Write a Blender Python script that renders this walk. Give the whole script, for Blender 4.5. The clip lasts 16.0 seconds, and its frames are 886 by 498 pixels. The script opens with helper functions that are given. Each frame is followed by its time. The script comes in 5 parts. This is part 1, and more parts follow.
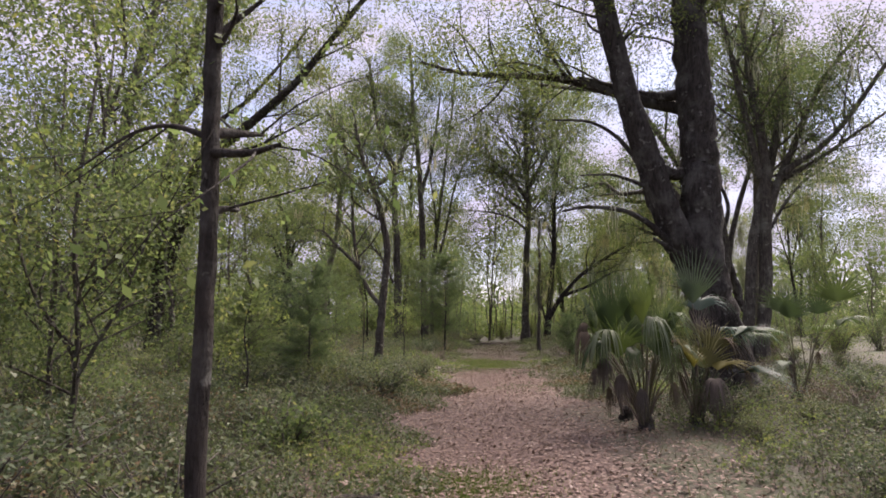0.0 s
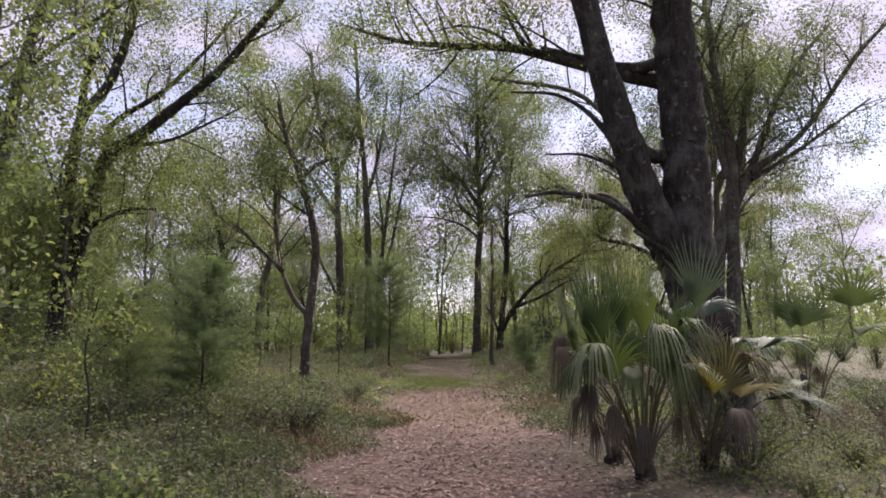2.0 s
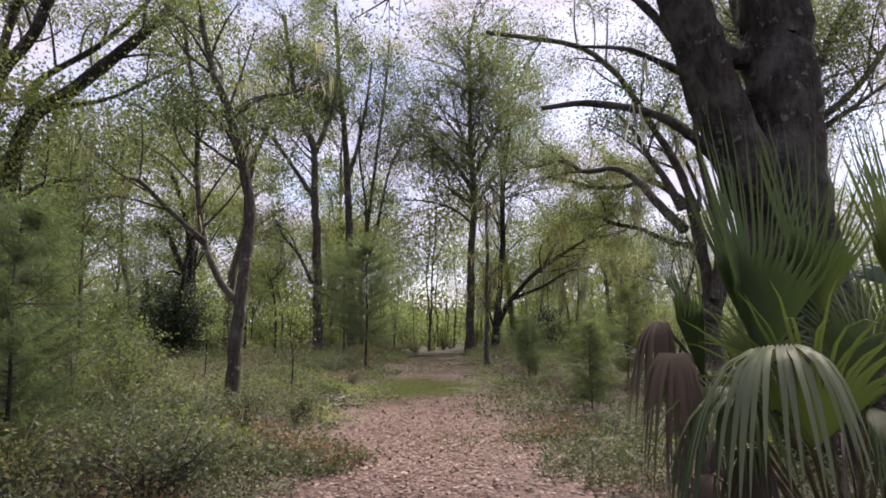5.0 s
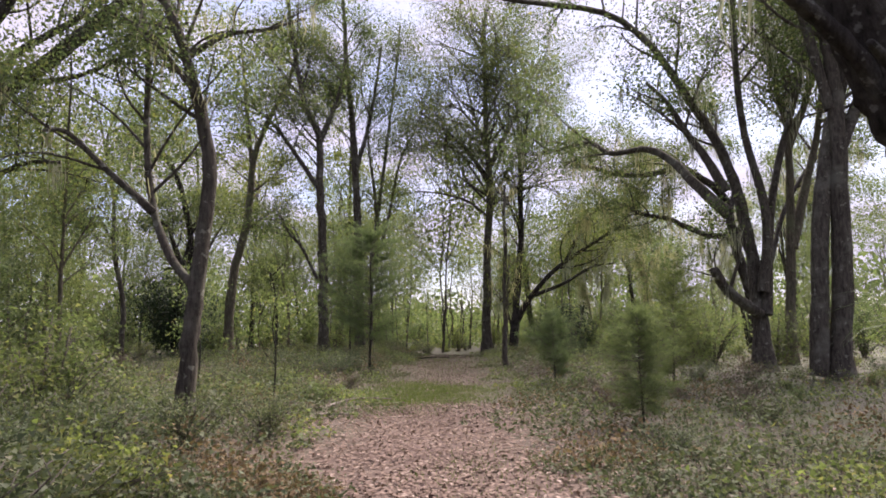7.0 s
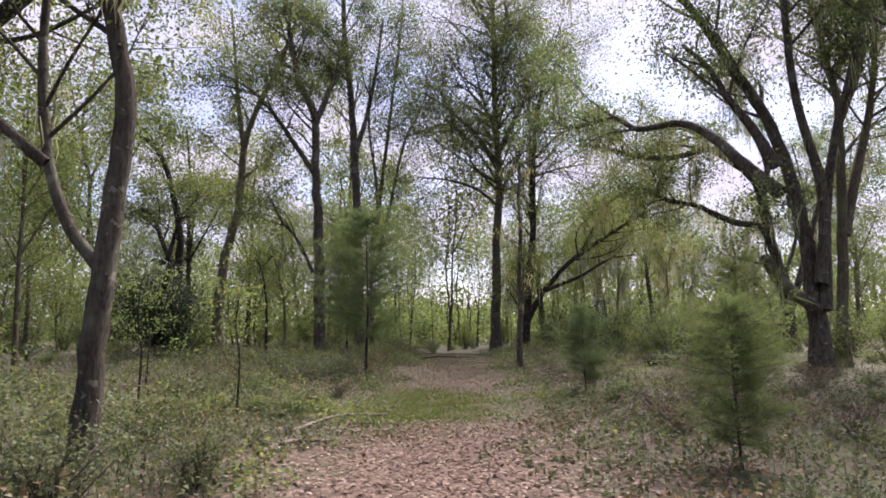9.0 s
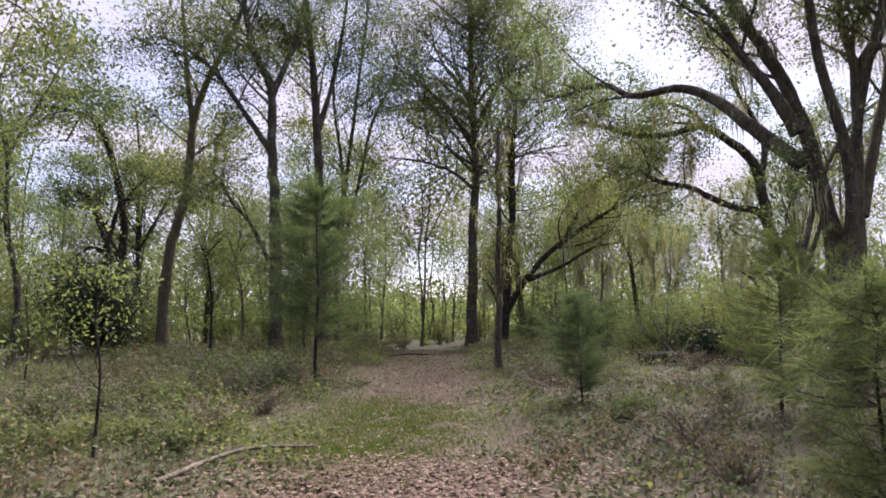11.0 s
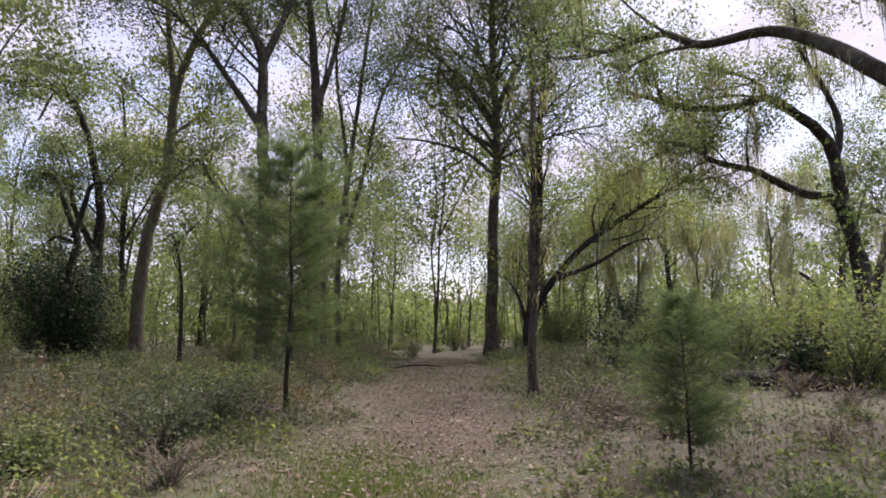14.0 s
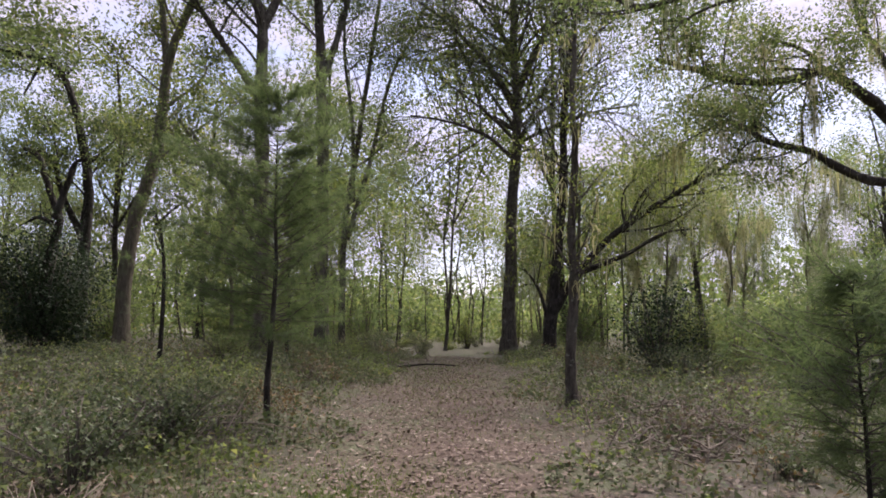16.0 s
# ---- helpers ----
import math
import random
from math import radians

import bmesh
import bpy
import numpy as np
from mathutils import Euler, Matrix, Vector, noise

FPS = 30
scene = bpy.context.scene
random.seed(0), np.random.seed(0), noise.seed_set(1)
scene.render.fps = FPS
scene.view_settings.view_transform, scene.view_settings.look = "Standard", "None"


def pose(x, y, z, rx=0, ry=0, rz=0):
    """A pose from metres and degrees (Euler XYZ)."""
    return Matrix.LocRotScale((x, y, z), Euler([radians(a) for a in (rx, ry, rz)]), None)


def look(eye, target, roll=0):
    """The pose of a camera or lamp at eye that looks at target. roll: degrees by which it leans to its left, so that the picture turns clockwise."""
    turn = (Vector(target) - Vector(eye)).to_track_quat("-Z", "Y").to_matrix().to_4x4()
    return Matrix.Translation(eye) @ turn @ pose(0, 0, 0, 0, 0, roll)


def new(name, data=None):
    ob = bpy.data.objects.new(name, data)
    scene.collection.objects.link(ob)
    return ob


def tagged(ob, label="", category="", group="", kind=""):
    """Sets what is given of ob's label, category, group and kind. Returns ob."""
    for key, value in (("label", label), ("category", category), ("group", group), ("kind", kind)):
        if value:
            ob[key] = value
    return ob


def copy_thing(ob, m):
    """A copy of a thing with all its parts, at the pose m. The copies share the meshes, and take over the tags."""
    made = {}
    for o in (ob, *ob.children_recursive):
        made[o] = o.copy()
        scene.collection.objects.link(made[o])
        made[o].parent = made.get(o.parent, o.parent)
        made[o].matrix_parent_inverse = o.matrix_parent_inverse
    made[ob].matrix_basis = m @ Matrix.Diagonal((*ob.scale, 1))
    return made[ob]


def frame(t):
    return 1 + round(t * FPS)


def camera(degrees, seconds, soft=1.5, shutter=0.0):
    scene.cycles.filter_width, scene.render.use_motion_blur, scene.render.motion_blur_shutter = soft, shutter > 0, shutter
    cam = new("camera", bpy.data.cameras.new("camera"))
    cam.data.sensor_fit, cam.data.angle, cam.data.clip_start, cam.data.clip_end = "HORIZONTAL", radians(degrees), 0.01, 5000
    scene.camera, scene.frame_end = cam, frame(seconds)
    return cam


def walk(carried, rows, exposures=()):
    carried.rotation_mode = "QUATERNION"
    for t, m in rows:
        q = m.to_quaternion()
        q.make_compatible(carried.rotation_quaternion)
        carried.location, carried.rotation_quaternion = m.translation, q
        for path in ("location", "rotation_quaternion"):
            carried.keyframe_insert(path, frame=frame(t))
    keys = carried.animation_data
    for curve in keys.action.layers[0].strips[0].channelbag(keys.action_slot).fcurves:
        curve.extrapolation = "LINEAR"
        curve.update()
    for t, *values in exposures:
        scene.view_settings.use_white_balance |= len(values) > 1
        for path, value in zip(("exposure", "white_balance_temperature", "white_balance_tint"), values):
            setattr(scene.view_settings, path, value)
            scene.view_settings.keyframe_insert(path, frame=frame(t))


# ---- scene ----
cam = camera(70.9, 16.0, soft=1.75)
METRES, EYE, TILT, LEAN, TURN = 20.0, 1.53, 6.6, 0.0, 0.0
ROWS = [
    (0.0, 0.0, 0.0, 0.0, 0.0, 0.0, -0.0),
    (0.5, 0.0033, 0.0302, -0.0031, -0.29, 1.16, -0.36),
    (1.0, 0.0058, 0.0613, -0.0063, -2.83, 1.17, -0.11),
    (1.5, 0.0107, 0.093, -0.012, -3.82, 1.47, -0.18),
    (2.0, 0.0138, 0.1253, -0.0153, -4.5, 1.19, -0.1),
    (2.5, 0.0212, 0.1575, -0.0178, -4.88, 1.21, -0.04),
    (3.0, 0.0219, 0.1881, -0.0202, -5.14, 0.81, -0.09),
    (3.5, 0.0278, 0.2202, -0.024, -5.36, 0.81, -0.16),
    (4.0, 0.0302, 0.2525, -0.0257, -5.37, 0.59, -0.11),
    (6.5, 0.0581, 0.398, -0.0594, -3.99, 1.07, 0.18),
    (7.0, 0.0569, 0.4261, -0.0607, -3.57, 1.04, 0.24),
    (7.5, 0.0588, 0.4594, -0.0658, -3.3, 0.94, 0.15),
    (8.0, 0.0579, 0.489, -0.0687, -3.19, 0.9, 0.17),
    (8.5, 0.0601, 0.5201, -0.0715, -3.06, 0.9, 0.15),
    (9.0, 0.0621, 0.5516, -0.0732, -3.1, 0.69, 0.23),
    (11.5, 0.0878, 0.7165, -0.0904, -5.38, 0.08, 0.19),
    (12.0, 0.0906, 0.7477, -0.0925, -5.35, 0.11, 0.15),
    (12.5, 0.0965, 0.7795, -0.0954, -5.31, 0.21, -0.03),
    (13.0, 0.097, 0.8086, -0.0966, -5.1, 0.28, -0.04),
    (13.5, 0.0986, 0.8409, -0.1003, -4.5, 0.33, -0.15),
    (14.0, 0.0977, 0.8724, -0.1031, -3.81, 0.21, -0.21),
    (14.5, 0.099, 0.9043, -0.1071, -2.62, 0.46, -0.22),
    (15.0, 0.0976, 0.9325, -0.1113, -2.68, 0.4, -0.15),
    (15.5, 0.0989, 0.9603, -0.1161, -2.88, 0.4, -0.47),
    (16.0, 0.0947, 0.9816, -0.12, -3.0, -0.05, -1.02),
]
walk(cam, [(t, pose(0, 0, EYE, TILT, LEAN, TURN) @ pose(METRES * x, METRES * y, METRES * z, 90 + pitch, roll, yaw)) for t, x, y, z, yaw, pitch, roll in ROWS],
     exposures=[(0.0, 1.33, 6550, 23), (4.0, 1.42, 6550, 23), (8.0, 1.54, 6500, 22), (16.0, 1.48, 6450, 22)])

# ---- daylight: a bright, broken overcast ----
SUN_ELEV, SUN_ROT = radians(54), radians(38)
world = bpy.data.worlds.new("overcast_sky")
scene.world = world
world.use_nodes = True
wn, wl = world.node_tree.nodes, world.node_tree.links
wn.clear()
sky = wn.new("ShaderNodeTexSky")
sky.sky_type, sky.sun_disc = "NISHITA", False
sky.sun_elevation, sky.sun_rotation = SUN_ELEV, SUN_ROT
sky.air_density, sky.dust_density, sky.ozone_density = 1.0, 1.5, 2.5
wcoord = wn.new("ShaderNodeTexCoord")
wmap = wn.new("ShaderNodeMapping")
wmap.inputs["Scale"].default_value = (1.0, 1.0, 2.2)
cloud = wn.new("ShaderNodeTexNoise")
cloud.inputs["Scale"].default_value, cloud.inputs["Detail"].default_value, cloud.inputs["Roughness"].default_value = 4.0, 5.0, 0.6
cramp = wn.new("ShaderNodeValToRGB")
cramp.color_ramp.elements[0].position, cramp.color_ramp.elements[1].position = 0.36, 0.56
cramp.color_ramp.elements[0].color = (0.42, 0.42, 0.42, 1)
wmix = wn.new("ShaderNodeMix")
wmix.data_type = "RGBA"
wmix.inputs[7].default_value = (3.3, 3.24, 4.0, 1)      # cloud, in the sky texture's units
wback = wn.new("ShaderNodeBackground")
wback.inputs["Strength"].default_value = 0.1
wout = wn.new("ShaderNodeOutputWorld")
wl.new(wcoord.outputs["Generated"], wmap.inputs["Vector"])
wl.new(wmap.outputs["Vector"], cloud.inputs["Vector"])
wl.new(cloud.outputs["Fac"], cramp.inputs["Fac"])
wl.new(cramp.outputs["Color"], wmix.inputs[0])
wl.new(sky.outputs["Color"], wmix.inputs[6])
wl.new(wmix.outputs[2], wback.inputs["Color"])
wl.new(wback.outputs["Background"], wout.inputs["Surface"])

sun = new("sun", bpy.data.lights.new("sun", "SUN"))
sun.data.energy, sun.data.angle, sun.data.color = 4.8, radians(40), (1.0, 0.93, 0.82)
sun.matrix_world = look((0, 0, 0), (-math.sin(SUN_ROT) * math.cos(SUN_ELEV), -math.cos(SUN_ROT) * math.cos(SUN_ELEV), -math.sin(SUN_ELEV)))


# ---- materials ----
def mat(name):
    m = bpy.data.materials.new(name)
    m.use_nodes = True
    m.node_tree.nodes.clear()
    n = m.node_tree.nodes
    out, bsdf = n.new("ShaderNodeOutputMaterial"), n.new("ShaderNodeBsdfPrincipled")
    m.node_tree.links.new(bsdf.outputs[0], out.inputs[0])
    return m, n, m.node_tree.links, bsdf, out


def ramp(n, stops):
    r = n.new("ShaderNodeValToRGB")
    while len(r.color_ramp.elements) < len(stops):
        r.color_ramp.elements.new(0.5)
    for e, (p, c) in zip(r.color_ramp.elements, stops):
        e.position, e.color = p, (*c, 1)
    return r


def noise_node(n, l, scale, detail=4, rough=0.6, vec=None, stretch=None):
    t = n.new("ShaderNodeTexNoise")
    t.inputs["Scale"].default_value, t.inputs["Detail"].default_value, t.inputs["Roughness"].default_value = scale, detail, rough
    if vec is not None:
        if stretch:
            mp = n.new("ShaderNodeMapping")
            mp.inputs["Scale"].default_value = stretch
            l.new(vec, mp.inputs["Vector"])
            vec = mp.outputs["Vector"]
        l.new(vec, t.inputs["Vector"])
    return t


def mix(n, l, fac, a, b, mode="MIX"):
    m = n.new("ShaderNodeMix")
    m.data_type, m.blend_type = "RGBA", mode
    for socket, v in ((m.inputs[0], fac), (m.inputs[6], a), (m.inputs[7], b)):
        if hasattr(v, "is_linked"):
            l.new(v, socket)
        elif isinstance(v, tuple):
            socket.default_value = (*v, 1)
        else:
            socket.default_value = v
    return m.outputs[2]


def bark_mat(name, dark, light, lichen, amount=0.5):
    m, n, l, b, out = mat(name)
    pos = n.new("ShaderNodeTexCoord").outputs["Object"]
    ridges = noise_node(n, l, 16, 6, 0.7, pos, (1, 1, 0.22))
    grain = noise_node(n, l, 60, 4, 0.6, pos, (1, 1, 0.5))
    patch = noise_node(n, l, 1.7, 5, 0.65, pos)
    spots = noise_node(n, l, 7, 3, 0.6, pos)
    c = ramp(n, [(0.33, dark), (0.68, light)])
    l.new(ridges.outputs["Fac"], c.inputs["Fac"])
    pm = ramp(n, [(0.5, (0, 0, 0)), (0.66, (amount,) * 3)])
    l.new(patch.outputs["Fac"], pm.inputs["Fac"])
    sm = ramp(n, [(0.62, (0, 0, 0)), (0.68, (amount,) * 3)])
    l.new(spots.outputs["Fac"], sm.inputs["Fac"])
    col = mix(n, l, pm.outputs["Color"], c.outputs["Color"], lichen)
    col = mix(n, l, sm.outputs["Color"], col, tuple(min(1, v * 1.5) for v in lichen))
    l.new(col, b.inputs["Base Color"])
    b.inputs["Roughness"].default_value, b.inputs["Specular IOR Level"].default_value = 0.95, 0.12
    h = mix(n, l, 0.3, ridges.outputs["Fac"], grain.outputs["Fac"])
    bump = n.new("ShaderNodeBump")
    bump.inputs["Strength"].default_value, bump.inputs["Distance"].default_value = 1.0, 0.06
    l.new(h, bump.inputs["Height"])
    l.new(bump.outputs[0], b.inputs["Normal"])
    return m


def leaf_mat(name, stops, translucent=0.4, rough=0.5):
    m, n, l, b, out = mat(name)
    geo = n.new("ShaderNodeNewGeometry")
    info = n.new("ShaderNodeObjectInfo")
    r = ramp(n, stops)
    l.new(geo.outputs["Random Per Island"], r.inputs["Fac"])
    tint = ramp(n, [(0.0, (0.8, 0.86, 0.9)), (0.5, (1, 1, 1)), (1.0, (1.2, 1.12, 0.85))])
    l.new(info.outputs["Random"], tint.inputs["Fac"])
    col = mix(n, l, 1.0, r.outputs["Color"], tint.outputs["Color"], "MULTIPLY")
    l.new(col, b.inputs["Base Color"])
    b.inputs["Roughness"].default_value, b.inputs["Specular IOR Level"].default_value = rough, 0.22
    t = n.new("ShaderNodeBsdfTranslucent")
    l.new(mix(n, l, 1.0, col, (1.0, 1.06, 0.74), "MULTIPLY"), t.inputs["Color"])
    s = n.new("ShaderNodeMixShader")
    s.inputs[0].default_value = translucent
    l.new(b.outputs[0], s.inputs[1])
    l.new(t.outputs[0], s.inputs[2])
    l.new(s.outputs[0], out.inputs[0])
    return m


def plain_mat(name, a, c, scale=20, rough=0.85):
    m, n, l, b, out = mat(name)
    pos = n.new("ShaderNodeTexCoord").outputs["Object"]
    t = noise_node(n, l, scale, 5, 0.65, pos)
    r = ramp(n, [(0.35, a), (0.7, c)])
    l.new(t.outputs["Fac"], r.inputs["Fac"])
    l.new(r.outputs["Color"], b.inputs["Base Color"])
    b.inputs["Roughness"].default_value = rough
    bump = n.new("ShaderNodeBump")
    bump.inputs["Strength"].default_value, bump.inputs["Distance"].default_value = 0.4, 0.01
    l.new(t.outputs["Fac"], bump.inputs["Height"])
    l.new(bump.outputs[0], b.inputs["Normal"])
    return m


BARK_OAK = bark_mat("bark_dark_oak", (0.014, 0.0125, 0.011), (0.062, 0.055, 0.048), (0.17, 0.17, 0.15), 0.42)
BARK_GREY = bark_mat("bark_grey", (0.026, 0.023, 0.019), (0.11, 0.098, 0.08), (0.17, 0.175, 0.14), 0.55)
BARK_PALE = bark_mat("bark_pale_mossy", (0.05, 0.045, 0.035), (0.15, 0.132, 0.1), (0.13, 0.15, 0.085), 0.6)
BARK_BLACK = bark_mat("bark_black", (0.01, 0.009, 0.008), (0.046, 0.04, 0.035), (0.12, 0.12, 0.1), 0.3)
BARK_DEAD = bark_mat("dead_wood_grey", (0.09, 0.075, 0.065), (0.26, 0.22, 0.19), (0.3, 0.28, 0.24), 0.5)
TWIG = plain_mat("twig_bark", (0.035, 0.029, 0.024), (0.1, 0.085, 0.07), 8)
DRY = plain_mat("dry_stalks", (0.085, 0.067, 0.053), (0.2, 0.165, 0.13), 14)
LEAF_OAK = leaf_mat("oak_leaves", [(0, (0.055, 0.075, 0.033)), (0.5, (0.1, 0.132, 0.056)), (0.85, (0.15, 0.18, 0.08)), (1, (0.21, 0.21, 0.09))], 0.62)
LEAF_LIGHT = leaf_mat("light_green_leaves", [(0, (0.08, 0.11, 0.046)), (0.5, (0.135, 0.175, 0.075)), (0.9, (0.185, 0.215, 0.09)), (1, (0.26, 0.24, 0.11))], 0.62)
LEAF_SHRUB = leaf_mat("shrub_leaves", [(0, (0.04, 0.055, 0.03)), (0.5, (0.095, 0.12, 0.06)), (0.85, (0.15, 0.17, 0.095)), (1, (0.2, 0.19, 0.12))], 0.45)
LEAF_DARK = leaf_mat("dark_evergreen_leaves", [(0, (0.012, 0.024, 0.012)), (0.6, (0.03, 0.05, 0.024)), (1, (0.05, 0.07, 0.035))], 0.2, 0.6)
LEAF_WEED = leaf_mat("weed_foliage", [(0, (0.06, 0.075, 0.035)), (0.5, (0.095, 0.118, 0.055)), (0.8, (0.14, 0.155, 0.08)), (0.93, (0.17, 0.14, 0.095)), (1, (0.26, 0.24, 0.17))], 0.4, 0.6)
LEAF_BROWN = leaf_mat("withered_leaves", [(0, (0.07, 0.053, 0.038)), (0.6, (0.125, 0.095, 0.07)), (1, (0.2, 0.155, 0.118))], 0.25, 0.85)
NEEDLES = leaf_mat("pine_needles", [(0, (0.085, 0.12, 0.055)), (0.6, (0.135, 0.175, 0.084)), (1, (0.19, 0.22, 0.115))], 0.6, 0.7)
MOSS = leaf_mat("hanging_moss", [(0, (0.22, 0.22, 0.18)), (1, (0.38, 0.38, 0.31))], 0.5, 0.9)
GRASS = leaf_mat("grass_blades", [(0, (0.06, 0.1, 0.025)), (0.6, (0.1, 0.155, 0.04)), (1, (0.19, 0.2, 0.07))], 0.4)
LITTER = leaf_mat("fallen_leaves", [(0, (0.085, 0.053, 0.042)), (0.3, (0.14, 0.092, 0.073)), (0.85, (0.23, 0.16, 0.13)), (1, (0.36, 0.28, 0.235))], 0.12, 0.75)
LITTER_BROWN = leaf_mat("fallen_leaves_brown", [(0, (0.07, 0.048, 0.037)), (0.4, (0.13, 0.09, 0.069)), (0.85, (0.21, 0.152, 0.12)), (1, (0.34, 0.275, 0.225))], 0.12, 0.8)
PALM = leaf_mat("palmetto_green", [(0, (0.04, 0.066, 0.024)), (0.6, (0.07, 0.104, 0.039)), (1, (0.11, 0.15, 0.06))], 0.38, 0.42)
PALM_YELLOW = leaf_mat("palmetto_yellowing", [(0, (0.075, 0.085, 0.025)), (0.6, (0.13, 0.12, 0.035)), (1, (0.17, 0.125, 0.06))], 0.35, 0.5)
PALM_NEW = leaf_mat("palmetto_new_growth", [(0, (0.075, 0.105, 0.03)), (0.6, (0.11, 0.145, 0.045)), (1, (0.15, 0.185, 0.06))], 0.4, 0.42)
PALM_BLUE = leaf_mat("palmetto_blue_green", [(0, (0.05, 0.078, 0.055)), (0.6, (0.08, 0.115, 0.085)), (1, (0.12, 0.16, 0.12))], 0.25, 0.42)
# PALM_PALE paints the highlights on drooping fans as a paler leaf green
PALM_PALE = leaf_mat("palmetto_painted_highlight", [(0, (0.1, 0.13, 0.08)), (0.6, (0.13, 0.16, 0.1)), (1, (0.2, 0.22, 0.15))], 0.3, 0.45)
PALM_DEAD = leaf_mat("palmetto_dead", [(0, (0.035, 0.027, 0.021)), (0.6, (0.085, 0.068, 0.055)), (1, (0.18, 0.155, 0.13))], 0.15, 0.8)
PETIOLE = plain_mat("palmetto_stalk", (0.06, 0.055, 0.03), (0.13, 0.12, 0.06), 25, 0.6)


# ---- geometry helpers ----
def path_x(y):
    return 0.08 * y + 0.05


def ground_z(x, y):
    x, y = np.asarray(x, float), np.asarray(y, float)
    d = np.abs(x - path_x(y))
    off = np.clip((d - 1.2) / 3, 0, 1)
    z = 0.03 * np.sin(x * 1.3 + 0.7 * y) * np.sin(y * 0.9 + 1) + off * 0.06 * np.sin(x * 0.6 + 2) * np.sin(y * 0.47)
    z = z + off * 0.04 + 0.10 * np.exp(-((y - 40) / 8) ** 2)
    far = np.clip((np.hypot(x, y - 20) - 60) / 200, 0, 1)
    return z + far * 2.0 * np.sin(x * 0.013 + 1) * np.sin(y * 0.011)


def mesh(name, verts, faces, material, smooth=False):
    """A mesh from an array of corners and an array of faces that have the same number of corners each."""
    verts, faces = np.asarray(verts, np.float32), np.asarray(faces, np.int32)
    me = bpy.data.meshes.new(name)
    k = faces.shape[1]
    me.vertices.add(len(verts))
    me.vertices.foreach_set("co", verts.ravel())
    me.loops.add(faces.size)
    me.loops.foreach_set("vertex_index", faces.ravel())
    me.polygons.add(len(faces))
    me.polygons.foreach_set("loop_start", np.arange(0, faces.size, k, dtype=np.int32))
    if smooth:
        me.polygons.foreach_set("use_smooth", np.ones(len(faces), bool))
    me.update(calc_edges=True)
    me.materials.append(material)
    return me


def part(name, me, parent, label=""):
    ob = new(name, me)
    ob.parent = parent
    return tagged(ob, label)


def thing(name, at, label, category, group="", turn=0.0, kind=""):
    ob = new(name)
    ob.matrix_basis = pose(*at, 0, 0, turn)
    ob.empty_display_size = 0.2
    return tagged(ob, label, category, group, kind)


def smooth_line(pts, per=5):
    p = np.asarray(pts, float)
    if len(p) < 3:
        t = np.linspace(0, 1, per + 1)[:, None]
        return p[0] * (1 - t) + p[1] * t
    q = np.vstack([2 * p[0] - p[1], p, 2 * p[-1] - p[-2]])
    out = []
    for i in range(len(p) - 1):
        a, b, c, d = q[i:i + 4]
        for t in np.linspace(0, 1, per, endpoint=False):
            out.append(0.5 * (2 * b + (c - a) * t + (2 * a - 5 * b + 4 * c - d) * t * t + (3 * b - a - 3 * c + d) * t ** 3))
    out.append(p[-1])
    return np.array(out)


def tube(line, radii, sides=10, rough=0.0, rng=None):
    """Corners and faces of a tapering tube along a line, closed at its end."""
    line, radii = np.asarray(line, float), np.asarray(radii, float)
    tang = np.gradient(line, axis=0)
    tang /= np.linalg.norm(tang, axis=1)[:, None] + 1e-9
    ref = np.array([0.0, 1.0, 0.13]) if abs(tang[0][1]) < 0.8 else np.array([1.0, 0.0, 0.1])
    u = np.cross(tang, ref)
    u /= np.linalg.norm(u, axis=1)[:, None] + 1e-9
    v = np.cross(tang, u)
    a = np.linspace(0, 2 * np.pi, sides, endpoint=False)
    rr = np.repeat(radii[:, None], sides, 1)
    if rough and rng is not None:
        lobes = sum(rng.uniform(-1, 1) * np.cos(k * a[None] + rng.uniform(0, 6) + np.arange(len(line))[:, None] * 0.12 * rng.uniform(-1, 1)) for k in (2, 3, 5))
        rr = rr * (1 + rough * 0.5 * lobes + rng.normal(0, rough * 0.35, rr.shape))
    ring = line[:, None] + rr[..., None] * (np.cos(a)[None, :, None] * u[:, None] + np.sin(a)[None, :, None] * v[:, None])
    n = len(line)
    verts = np.vstack([ring.reshape(-1, 3), line[-1:] + tang[-1:] * radii[-1] * 0.6])
    i, j = np.meshgrid(np.arange(n - 1), np.arange(sides), indexing="ij")
    i, j = i.ravel(), j.ravel()
    k = (j + 1) % sides
    faces = np.stack([i * sides + j, i * sides + k, (i + 1) * sides + k, (i + 1) * sides + j], 1)
    jj = np.arange(0, sides, 2)
    cap = np.stack([(n - 1) * sides + jj, (n - 1) * sides + (jj + 1) % sides, (n - 1) * sides + (jj + 2) % sides, np.full(len(jj), n * sides)], 1)
    return verts, np.vstack([faces, cap])


def join(bits):
    vs, fs, at = [], [], 0
    for v, f in bits:
        vs.append(v)
        fs.append(np.asarray(f) + at)
        at += len(v)
    return np.vstack(vs), np.vstack(fs)


